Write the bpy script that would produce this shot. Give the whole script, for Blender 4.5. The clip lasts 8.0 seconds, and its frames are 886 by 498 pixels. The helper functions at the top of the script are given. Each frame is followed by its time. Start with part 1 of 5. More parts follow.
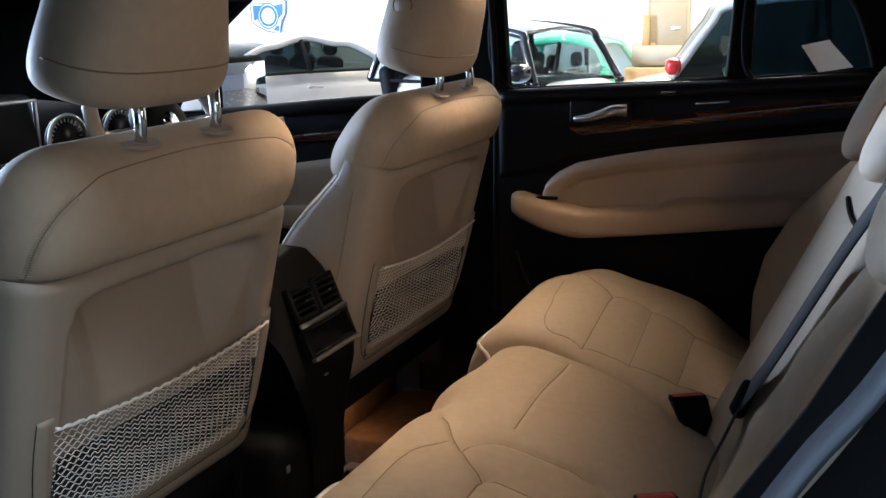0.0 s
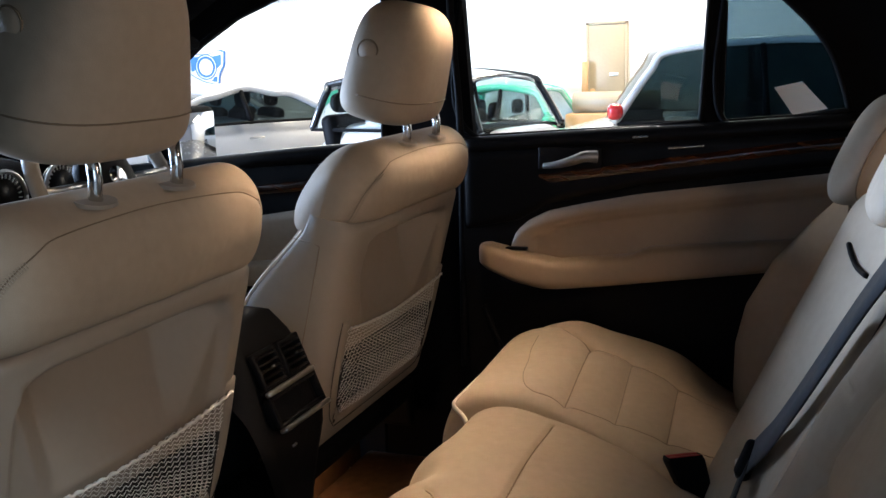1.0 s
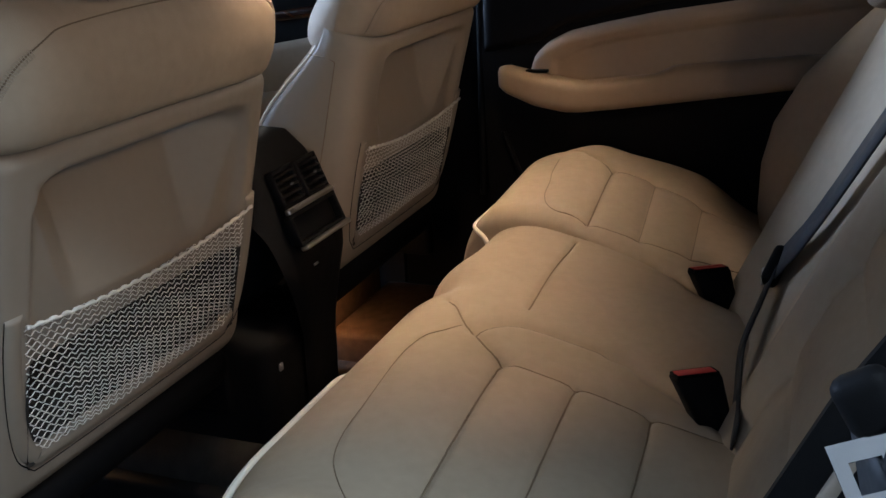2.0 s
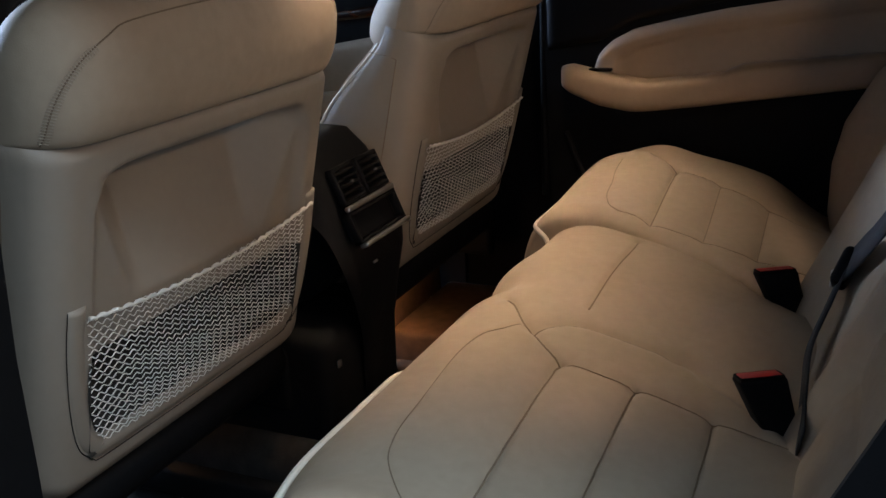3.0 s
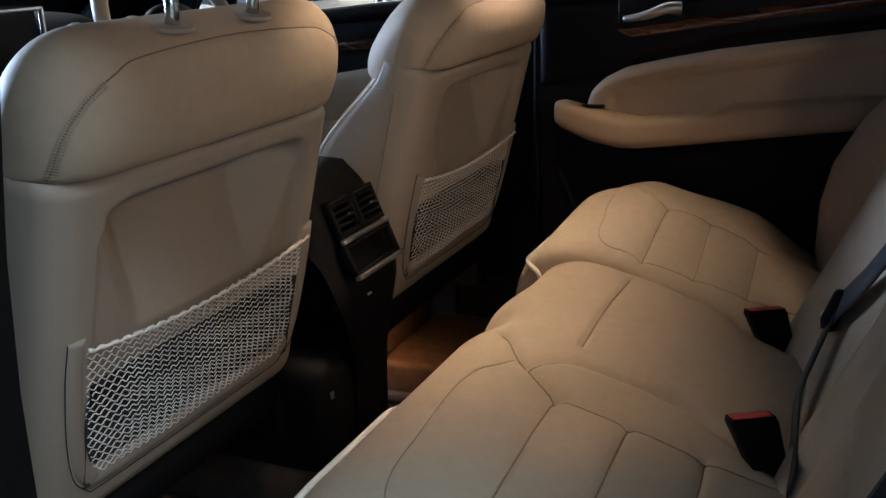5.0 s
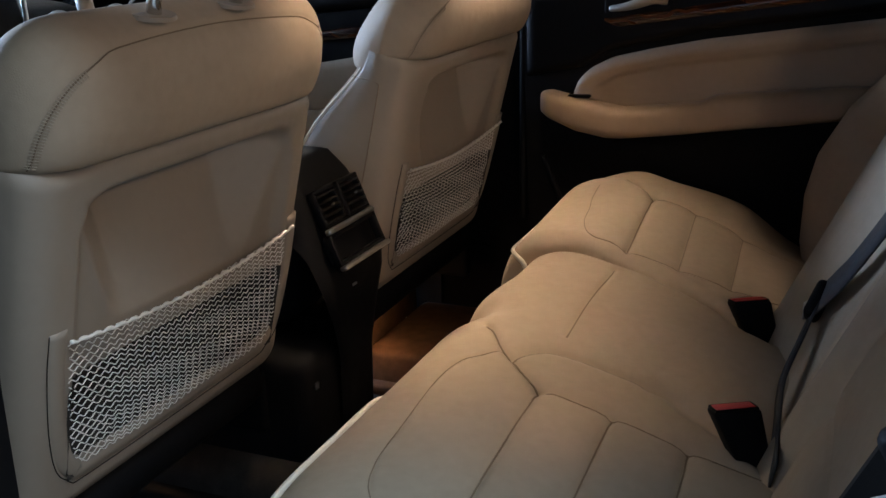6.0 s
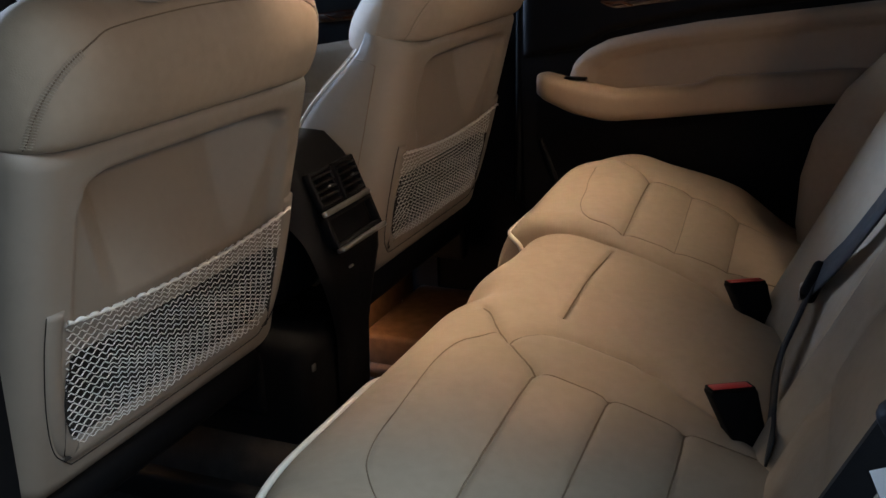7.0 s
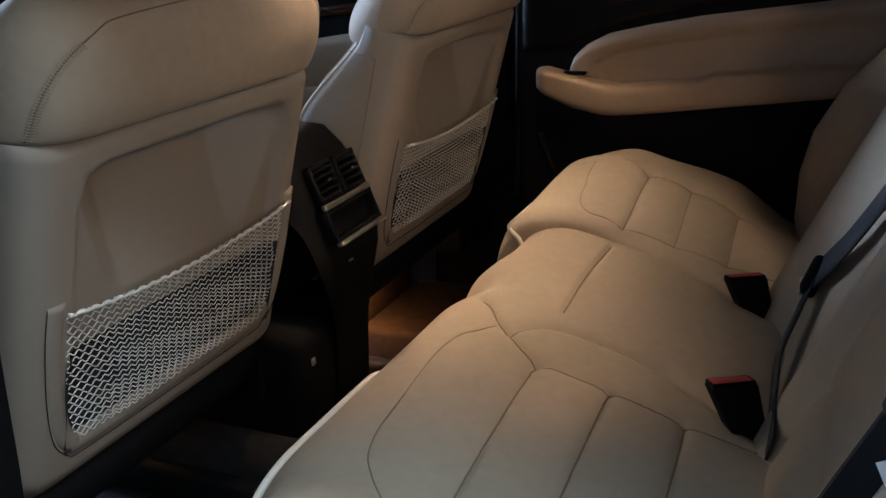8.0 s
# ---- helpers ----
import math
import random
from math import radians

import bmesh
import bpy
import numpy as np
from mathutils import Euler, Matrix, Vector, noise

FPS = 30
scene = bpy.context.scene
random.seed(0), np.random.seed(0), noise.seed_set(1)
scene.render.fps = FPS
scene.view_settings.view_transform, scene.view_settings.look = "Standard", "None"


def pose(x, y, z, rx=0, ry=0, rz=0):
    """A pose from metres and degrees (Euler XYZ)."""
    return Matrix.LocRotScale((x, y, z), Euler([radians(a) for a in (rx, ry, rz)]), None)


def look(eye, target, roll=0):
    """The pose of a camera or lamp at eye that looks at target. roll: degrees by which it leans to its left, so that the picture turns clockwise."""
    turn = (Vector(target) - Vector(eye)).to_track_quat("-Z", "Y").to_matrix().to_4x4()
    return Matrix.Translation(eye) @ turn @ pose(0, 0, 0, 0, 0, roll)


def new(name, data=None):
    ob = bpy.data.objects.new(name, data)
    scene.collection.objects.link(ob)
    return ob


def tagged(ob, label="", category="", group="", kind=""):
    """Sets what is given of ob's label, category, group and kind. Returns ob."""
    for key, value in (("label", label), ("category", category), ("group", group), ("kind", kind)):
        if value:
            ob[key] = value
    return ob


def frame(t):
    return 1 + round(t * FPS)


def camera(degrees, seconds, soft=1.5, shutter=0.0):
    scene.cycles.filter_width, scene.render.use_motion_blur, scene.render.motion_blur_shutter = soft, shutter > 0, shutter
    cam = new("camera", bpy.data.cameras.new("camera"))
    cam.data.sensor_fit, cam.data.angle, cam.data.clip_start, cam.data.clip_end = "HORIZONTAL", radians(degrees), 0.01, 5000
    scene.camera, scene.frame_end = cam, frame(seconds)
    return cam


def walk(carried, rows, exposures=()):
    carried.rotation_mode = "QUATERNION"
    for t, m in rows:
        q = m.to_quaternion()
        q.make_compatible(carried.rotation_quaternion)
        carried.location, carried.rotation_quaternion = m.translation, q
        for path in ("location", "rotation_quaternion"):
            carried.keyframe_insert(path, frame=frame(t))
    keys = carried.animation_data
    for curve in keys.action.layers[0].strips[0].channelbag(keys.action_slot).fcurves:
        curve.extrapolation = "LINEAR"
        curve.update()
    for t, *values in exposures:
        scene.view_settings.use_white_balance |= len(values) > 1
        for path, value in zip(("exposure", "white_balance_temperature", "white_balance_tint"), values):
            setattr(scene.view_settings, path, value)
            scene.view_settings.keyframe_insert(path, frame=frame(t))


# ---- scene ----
cam = camera(48.0, 8.0)
PATH = [
    (0, (-1.318, -0.035, 0.964), (0.453, 0.768, 0.496), -1.5),
    (0.2, (-1.298, -0.026, 0.972), (0.521, 0.709, 0.585), -1.3),
    (0.5, (-1.272, -0.003, 0.97), (0.582, 0.676, 0.649), -1.9),
    (0.7, (-1.262, 0.001, 0.972), (0.592, 0.681, 0.653), -2.0),
    (1, (-1.249, 0.052, 0.958), (0.587, 0.75, 0.579), -2.1),
    (1.2, (-1.228, 0.097, 0.949), (0.588, 0.79, 0.476), -2.5),
    (1.5, (-1.24, 0.091, 0.915), (0.547, 0.786, 0.344), -2.7),
    (1.7, (-1.243, 0.079, 0.901), (0.525, 0.767, 0.268), -2.9),
    (2.8, (-1.223, 0.067, 0.874), (0.506, 0.832, 0.222), -3.3),
    (3, (-1.232, 0.069, 0.878), (0.475, 0.894, 0.24), -3.8),
    (3.5, (-1.245, 0.071, 0.885), (0.453, 0.935, 0.276), -3.8),
    (4, (-1.244, 0.07, 0.89), (0.468, 0.919, 0.3), -3.5),
    (4.5, (-1.246, 0.08, 0.894), (0.482, 0.901, 0.309), -2.9),
    (6, (-1.241, 0.077, 0.898), (0.498, 0.852, 0.282), -2.2),
    (6.5, (-1.241, 0.075, 0.894), (0.494, 0.845, 0.265), -2.3),
    (7, (-1.243, 0.079, 0.893), (0.491, 0.842, 0.249), -2.2),
    (7.5, (-1.244, 0.082, 0.891), (0.489, 0.84, 0.241), -2.1),
    (8, (-1.245, 0.084, 0.891), (0.488, 0.839, 0.238), -2.0),
]
walk(cam, [(t, look(e, g, r)) for t, e, g, r in PATH])


# ---- world, large lights ----
world = bpy.data.worlds.new("world")
scene.world = world
world.use_nodes = True
world.node_tree.nodes["Background"].inputs[0].default_value = (0.75, 0.88, 1.0, 1)
world.node_tree.nodes["Background"].inputs[1].default_value = 0.4


def area_lamp(name, eye, target, sx, sy, watts, colour, spread=180):
    d = bpy.data.lights.new(name, "AREA")
    d.shape, d.size, d.size_y, d.energy, d.color = "RECTANGLE", sx, sy, watts, colour
    d.spread = radians(spread)
    o = new(name, d)
    o.matrix_world = look(eye, target)
    return o


# daylight through the shop front, the strip lamps under the hall ceiling, the lamps inside the car
area_lamp("window_daylight", (-6.6, -4.2, 1.4), (0, 0.7, 0.7), 3.4, 2.6, 62, (0.60, 0.79, 1.0))
area_lamp("window_daylight", (0.6, 10.3, 1.3), (0.1, 1.0, 0.6), 3.2, 2.6, 4300, (0.47, 0.66, 1.0))
# added bluish fill, out of view, to brighten the near cushion through the door
area_lamp("unseen_ceiling_light", (-1.85, -1.4, 3.28), (-1.85, -1.4, 0), 0.9, 1.6, 135, (0.64, 0.82, 1.0))
for lx, power in ((2.2, 8), (8.8, 230)):
    for ly in (-3.2, 1.5, 6.2):
        area_lamp("unseen_ceiling_light", (lx, ly, 3.28), (lx, ly, 0), 0.5, 2.4, 230 if ly > 5 else power, (1.0, 0.88, 0.72))
area_lamp("dome_light", (-0.26, -0.48, 1.165), (0.0, 0.62, 0.55), 0.20, 0.08, 2.8, (1.0, 0.74, 0.53), 140)
for lx in (-0.08, 0.38):
    area_lamp("reading_light", (lx, 0.60, 1.165), (lx, 0.64, 0.0), 0.08, 0.05, 0.88, (1.0, 0.74, 0.52), 60)
area_lamp("dome_light", (0.0, 1.12, 1.15), (0.0, 1.12, 0.0), 0.16, 0.10, 0.35, (1.0, 0.77, 0.51), 110)
area_lamp("footwell_light", (0.345, 0.955, 0.165), (0.46, 1.03, 0.08), 0.05, 0.03, 0.32, (1.0, 0.58, 0.30))
area_lamp("footwell_light", (-0.14, 1.12, 0.150), (-0.26, 0.98, 0.0), 0.05, 0.03, 0.12, (1.0, 0.55, 0.25))


# ---- materials ----
def mat(name, base, rough=0.5, metal=0.0, coat=0.0, vary=0.12, scale=8.0, grain=0.0, grain_scale=400.0, sheen=0.0, rough_vary=0.1, spec=0.5):
    m = bpy.data.materials.new(name)
    m.use_nodes = True
    nt = m.node_tree
    b = nt.nodes["Principled BSDF"]
    b.inputs["Roughness"].default_value, b.inputs["Metallic"].default_value = rough, metal
    b.inputs["Coat Weight"].default_value = coat
    b.inputs["Coat Roughness"].default_value = 0.06
    b.inputs["Sheen Weight"].default_value = sheen
    b.inputs["Specular IOR Level"].default_value = spec
    tc = nt.nodes.new("ShaderNodeTexCoord")
    n1 = nt.nodes.new("ShaderNodeTexNoise")
    n1.inputs["Scale"].default_value, n1.inputs["Detail"].default_value = scale, 5
    nt.links.new(tc.outputs["Object"], n1.inputs["Vector"])
    n2 = nt.nodes.new("ShaderNodeTexNoise")
    n2.inputs["Scale"].default_value, n2.inputs["Detail"].default_value = scale * 14, 3
    nt.links.new(tc.outputs["Object"], n2.inputs["Vector"])
    mixn = nt.nodes.new("ShaderNodeMix")
    mixn.data_type = "FLOAT"
    mixn.inputs[0].default_value = 0.4
    nt.links.new(n1.outputs["Fac"], mixn.inputs[2])
    nt.links.new(n2.outputs["Fac"], mixn.inputs[3])
    ramp = nt.nodes.new("ShaderNodeValToRGB")
    ramp.color_ramp.elements[0].position, ramp.color_ramp.elements[1].position = 0.3, 0.7
    ramp.color_ramp.elements[0].color = (*[c * (1 - vary) for c in base], 1)
    ramp.color_ramp.elements[1].color = (*[min(1, c * (1 + vary)) for c in base], 1)
    nt.links.new(mixn.outputs[0], ramp.inputs[0])
    nt.links.new(ramp.outputs[0], b.inputs["Base Color"])
    mr = nt.nodes.new("ShaderNodeMapRange")
    mr.inputs["To Min"].default_value, mr.inputs["To Max"].default_value = max(0, rough - rough_vary), min(1, rough + rough_vary)
    nt.links.new(n1.outputs["Fac"], mr.inputs["Value"])
    nt.links.new(mr.outputs[0], b.inputs["Roughness"])
    if grain:
        v = nt.nodes.new("ShaderNodeTexVoronoi")
        v.feature = "DISTANCE_TO_EDGE"
        v.inputs["Scale"].default_value = grain_scale
        nt.links.new(tc.outputs["Object"], v.inputs["Vector"])
        n3 = nt.nodes.new("ShaderNodeTexNoise")
        n3.inputs["Scale"].default_value = 22
        nt.links.new(tc.outputs["Object"], n3.inputs["Vector"])
        b1 = nt.nodes.new("ShaderNodeBump")
        b1.inputs["Strength"].default_value, b1.inputs["Distance"].default_value = 0.5, 0.0035
        nt.links.new(n3.outputs["Fac"], b1.inputs["Height"])
        b2 = nt.nodes.new("ShaderNodeBump")
        b2.inputs["Strength"].default_value, b2.inputs["Distance"].default_value = grain, 0.0006
        nt.links.new(v.outputs["Distance"], b2.inputs["Height"])
        nt.links.new(b1.outputs[0], b2.inputs["Normal"])
        nt.links.new(b2.outputs[0], b.inputs["Normal"])
    return m


LEATHER = mat("almond_leather", (0.36, 0.280, 0.203), 0.62, vary=0.09, scale=5, grain=0.35, grain_scale=420, spec=0.22)
SEAM = mat("seam_thread", (0.19, 0.135, 0.085), 0.8, vary=0.1, scale=60)
STITCH = mat("tan_stitch", (0.40, 0.325, 0.24), 0.75, vary=0.1, scale=80)
PIPING = mat("cream_piping", (0.72, 0.66, 0.55), 0.45, vary=0.06, scale=20)
SHELL = mat("almond_plastic", (0.265, 0.217, 0.170), 0.55, vary=0.05, scale=6, grain=0.25, grain_scale=600)
DOORTAN = mat("tan_door_leather", (0.31, 0.222, 0.148), 0.5, vary=0.07, scale=5, grain=0.3, grain_scale=420)
# near-black colour that stands in for the shade inside the net pockets
POCKET_SHADE = mat("pocket_shade", (0.045, 0.039, 0.034), 0.95, vary=0.2, scale=40, spec=0.1)
NET = mat("net_cord", (0.74, 0.69, 0.62), 0.7, vary=0.12, scale=60)
BLACK = mat("black_plastic", (0.005, 0.005, 0.0055), 0.6, vary=0.2, scale=10, grain=0.2, grain_scale=700, spec=0.08)
GLOSSBLACK = mat("gloss_black", (0.005, 0.0045, 0.0045), 0.32, spec=0.12, vary=0.2, scale=5, rough_vary=0.05)
HEADLINER = mat("black_headliner", (0.004, 0.004, 0.005), 0.95, vary=0.25, scale=30, spec=0.1)
CARPET = mat("black_carpet", (0.020, 0.017, 0.015), 1.0, vary=0.4, scale=40, spec=0.1)
MATTAN = mat("brown_carpet", (0.060, 0.034, 0.019), 1.0, vary=0.35, scale=45, spec=0.08)
CHROME = mat("chrome", (0.75, 0.74, 0.72), 0.16, metal=1.0, vary=0.03, scale=20, rough_vary=0.05)
SATIN = mat("satin_silver", (0.55, 0.54, 0.52), 0.32, metal=1.0, vary=0.05, scale=20)
RED = mat("red_button", (0.62, 0.045, 0.035), 0.4, vary=0.12, scale=40)
WEB = mat("grey_webbing", (0.010, 0.012, 0.016), 0.7, vary=0.2, scale=150)
WOOD = bpy.data.materials.new("burl_wood")
WOOD.use_nodes = True
_nt = WOOD.node_tree
_tc, _no, _wa, _ra = (_nt.nodes.new("ShaderNode" + k) for k in ("TexCoord", "TexNoise", "TexWave", "ValToRGB"))
_no.inputs["Scale"].default_value = 9
_wa.inputs["Scale"].default_value, _wa.inputs["Distortion"].default_value = 14, 9
_wa.bands_direction = "Z"
_nt.links.new(_tc.outputs["Object"], _wa.inputs["Vector"])
_nt.links.new(_wa.outputs["Fac"], _ra.inputs[0])
_ra.color_ramp.elements[0].color, _ra.color_ramp.elements[1].color = (0.016, 0.004, 0.0015, 1), (0.060, 0.017, 0.004, 1)
_nt.links.new(_ra.outputs[0], _nt.nodes["Principled BSDF"].inputs["Base Color"])
_nt.nodes["Principled BSDF"].inputs["Roughness"].default_value = 0.22
_nt.nodes["Principled BSDF"].inputs["Coat Weight"].default_value = 0.6

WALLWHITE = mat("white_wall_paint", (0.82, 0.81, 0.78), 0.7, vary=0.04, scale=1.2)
# even mid grey, about half the value of the wall white
CEILGREY = mat("ceiling_grey", (0.40, 0.39, 0.37), 0.8, vary=0.05, scale=1.0)
SHOPFLOOR = mat("grey_tile_floor", (0.20, 0.195, 0.185), 0.25, vary=0.1, scale=1.5)
# dark grey put on unseen walls to cut bounce through the open door
DIMWALL = mat("dimmed_wall_grey", (0.16, 0.16, 0.165), 0.8, vary=0.08, scale=1.0)
BLUE = mat("blue_sign_paint", (0.03, 0.16, 0.50), 0.5, vary=0.08, scale=6)
BEIGE = mat("beige_door_paint", (0.33, 0.27, 0.18), 0.5, vary=0.08, scale=3)
RAWWOOD = mat("raw_wood", (0.45, 0.26, 0.11), 0.6, vary=0.2, scale=9)
PAPER = mat("white_paper", (0.80, 0.82, 0.80), 0.7, vary=0.03, scale=20)
SILVERPAINT = mat("silver_paint", (0.46, 0.47, 0.48), 0.30, metal=0.15, coat=0.8, vary=0.03, scale=3, rough_vary=0.05)
WHITEPAINT = mat("white_paint", (0.78, 0.78, 0.76), 0.25, coat=0.8, vary=0.03, scale=3, rough_vary=0.05)
GREENPAINT = mat("mint_green_paint", (0.10, 0.55, 0.30), 0.25, coat=0.8, vary=0.05, scale=3, rough_vary=0.05)
BLACKPAINT = mat("black_paint", (0.010, 0.011, 0.013), 0.2, coat=0.9, vary=0.2, scale=3, rough_vary=0.05)
REDPAINT = mat("red_paint", (0.60, 0.02, 0.02), 0.25, coat=0.8, vary=0.06, scale=3, rough_vary=0.05)
TYRE = mat("tyre_rubber", (0.02, 0.02, 0.02), 0.85, vary=0.2, scale=12)


def glass(name, colour, rough=0.0, ior=1.5):
    m = bpy.data.materials.new(name)
    m.use_nodes = True
    nt = m.node_tree
    nt.nodes.remove(nt.nodes["Principled BSDF"])
    tr, gl, mx, fr = (nt.nodes.new("ShaderNode" + k) for k in ("BsdfTransparent", "BsdfGlossy", "MixShader", "Fresnel"))
    tr.inputs[0].default_value = (*colour, 1)
    gl.inputs["Roughness"].default_value = rough
    fr.inputs[0].default_value = ior
    nt.links.new(fr.outputs[0], mx.inputs[0])
    nt.links.new(tr.outputs[0], mx.inputs[1])
    nt.links.new(gl.outputs[0], mx.inputs[2])
    nt.links.new(mx.outputs[0], nt.nodes["Material Output"].inputs[0])
    return m


CLEAR = glass("windscreen_glass", (0.88, 0.92, 0.92))
TINT = glass("tinted_glass", (0.25, 0.33, 0.36), 0.0, 1.10)
PALEGLASS = glass("pale_glass", (0.70, 0.78, 0.80), 0.0, 1.3)
CARGLASS = glass("clear_glass", (0.10, 0.145, 0.155), 0.0, 1.35)
MIRROR = mat("mirror_glass", (0.8, 0.82, 0.84), 0.03, metal=1.0, vary=0.01, rough_vary=0.01)


# ---- mesh helpers ----
def link(name, mesh, material, parent=None, label="", smooth=True):
    mesh.materials.append(material)
    if smooth:
        for p in mesh.polygons:
            p.use_smooth = True
    ob = new(name, mesh)
    if parent is not None:
        ob.parent = parent
    if label:
        ob["label"] = label
    return ob


def part(name, bm, material, parent=None, label="", smooth=True):
    me = bpy.data.meshes.new(name)
    bmesh.ops.recalc_face_normals(bm, faces=bm.faces)
    bm.to_mesh(me)
    bm.free()
    return link(name, me, material, parent, label, smooth)


def empty(name, m, label="", category="", group="", kind=""):
    e = new(name)
    e.matrix_world = m
    e.empty_display_size = 0.05
    return tagged(e, label, category, group, kind)


def sheet(name, X, Y, Z, material, parent=None, label="", close_u=False, close_v=False, thick=0.0):
    """A grid of places as one smooth mesh."""
    n, k = X.shape
    verts = np.stack([X, Y, Z], -1).reshape(-1, 3)
    idx = np.arange(n * k).reshape(n, k)
    a = np.concatenate([idx, idx[:1]], 0) if close_u else idx
    a = np.concatenate([a, a[:, :1]], 1) if close_v else a
    f = np.stack([a[:-1, :-1], a[1:, :-1], a[1:, 1:], a[:-1, 1:]], -1).reshape(-1, 4)
    me = bpy.data.meshes.new(name)
    me.from_pydata(verts.tolist(), [], f.tolist())
    bm = bmesh.new()
    bm.from_mesh(me)
    bmesh.ops.remove_doubles(bm, verts=bm.verts, dist=1e-6)
    if close_v and not close_u:
        bmesh.ops.holes_fill(bm, edges=[e for e in bm.edges if e.is_boundary], sides=0)
    if thick:
        g = bmesh.ops.extrude_face_region(bm, geom=bm.faces[:])
        for v in g["geom"]:
            if isinstance(v, bmesh.types.BMVert):
                v.co -= Vector((0, 0, thick))
    bmesh.ops.recalc_face_normals(bm, faces=bm.faces)
    bm.to_mesh(me)
    bm.free()
    return link(name, me, material, parent, label)


def box(sx, sy, sz, bevel=0.004, segs=2, at=(0, 0, 0), bm=None, turn=None):
    b = bmesh.new()
    bmesh.ops.create_cube(b, size=1)
    bmesh.ops.scale(b, vec=(sx, sy, sz), verts=b.verts)
    if bevel:
        bmesh.ops.bevel(b, geom=b.edges[:], offset=bevel, segments=segs, profile=0.5, affect="EDGES")
    if turn is not None:
        bmesh.ops.transform(b, matrix=turn, verts=b.verts)
    bmesh.ops.translate(b, vec=at, verts=b.verts)
    if bm is None:
        return b
    me = bpy.data.meshes.new("t")
    b.to_mesh(me)
    b.free()
    bm.from_mesh(me)
    bpy.data.meshes.remove(me)
    return bm


def catmull(pts, n):
    """A smooth curve through points, sampled evenly."""
    p = np.array(pts, float)
    p = np.vstack([2 * p[0] - p[1], p, 2 * p[-1] - p[-2]])
    out = []
    for i in range(1, len(p) - 2):
        t = np.linspace(0, 1, 12, endpoint=False)[:, None]
        out.append(0.5 * (2 * p[i] + (p[i + 1] - p[i - 1]) * t + (2 * p[i - 1] - 5 * p[i] + 4 * p[i + 1] - p[i + 2]) * t**2
                          + (3 * p[i] - p[i - 1] - 3 * p[i + 1] + p[i + 2]) * t**3))
    c = np.vstack([*out, p[-2:-1]])
    s = np.r_[0, np.cumsum(np.linalg.norm(np.diff(c, axis=0), axis=1))]
    q = np.linspace(0, s[-1], n)
    return np.stack([np.interp(q, s, c[:, k]) for k in range(c.shape[1])], 1)


def tube(pts, radius, sides=8, bm=None, flat=None):
    """A round bar (or, with flat=(a, b), an elliptic one) along points."""
    bm = bm or bmesh.new()
    p = np.array(pts, float)
    tan = np.gradient(p, axis=0)
    tan /= np.linalg.norm(tan, axis=1)[:, None]
    ref = np.array([0.0, 0.0, 1.0]) if abs(tan[0][2]) < 0.9 else np.array([1.0, 0.0, 0.0])
    rad = np.broadcast_to(radius, (len(p),))
    rings = []
    for i in range(len(p)):
        u = ref - tan[i] * (ref @ tan[i])
        u /= np.linalg.norm(u)
        w = np.cross(tan[i], u)
        ref = u
        a, b = flat if flat else (rad[i], rad[i])
        rings.append([bm.verts.new(p[i] + a * math.cos(k * 2 * math.pi / sides) * u + b * math.sin(k * 2 * math.pi / sides) * w) for k in range(sides)])
    for r, s in zip(rings[:-1], rings[1:]):
        for k in range(sides):
            bm.faces.new((r[k], r[(k + 1) % sides], s[(k + 1) % sides], s[k]))
    bm.faces.new(rings[0][::-1])
    bm.faces.new(rings[-1])
    return bm


def strap(pts, width, thick, sides):
    """A flat band along points; sides: the direction of its width at each point."""
    bm = bmesh.new()
    p = np.array(pts, float)
    s = np.array(sides, float)
    tan = np.gradient(p, axis=0)
    rings = []
    for i in range(len(p)):
        t = tan[i] / np.linalg.norm(tan[i])
        w = s[i] - t * (s[i] @ t)
        w /= np.linalg.norm(w)
        n = np.cross(t, w)
        rings.append([bm.verts.new(p[i] + w * a * width / 2 + n * b * thick / 2) for a, b in ((-1, -1), (1, -1), (1, 1), (-1, 1))])
    for r, q in zip(rings[:-1], rings[1:]):
        for k in range(4):
            bm.faces.new((r[k], r[(k + 1) % 4], q[(k + 1) % 4], q[k]))
    bm.faces.new(rings[0][::-1])
    bm.faces.new(rings[-1])
    return bm


def seam_dist(X, Y, line):
    """Distance from each place of a plane to a run of points."""
    d = np.full(X.shape, 9.0)
    for (ax, ay), (bx, by) in zip(line[:-1], line[1:]):
        vx, vy = bx - ax, by - ay
        t = np.clip(((X - ax) * vx + (Y - ay) * vy) / (vx * vx + vy * vy + 1e-12), 0, 1)
        d = np.minimum(d, np.hypot(X - ax - t * vx, Y - ay - t * vy))
    return d


def smooth01(a):
    a = np.clip(a, 0, 1)
    return a * a * (3 - 2 * a)


def prism(outline, holes, axis_x0, axis_x1, bm=None):
    """A slab between two planes of constant x, from an outline and holes in (y, z)."""
    bm = bm or bmesh.new()
    edges = []
    for loop in (outline, *holes):
        vs = [bm.verts.new((axis_x0, y, z)) for y, z in loop]
        edges += [bm.edges.new((vs[i], vs[(i + 1) % len(vs)])) for i in range(len(vs))]
    bmesh.ops.triangle_fill(bm, use_beauty=True, use_dissolve=True, edges=edges)
    g = bmesh.ops.extrude_face_region(bm, geom=bm.faces[:])
    for v in g["geom"]:
        if isinstance(v, bmesh.types.BMVert):
            v.co.x += axis_x1 - axis_x0
    return bm


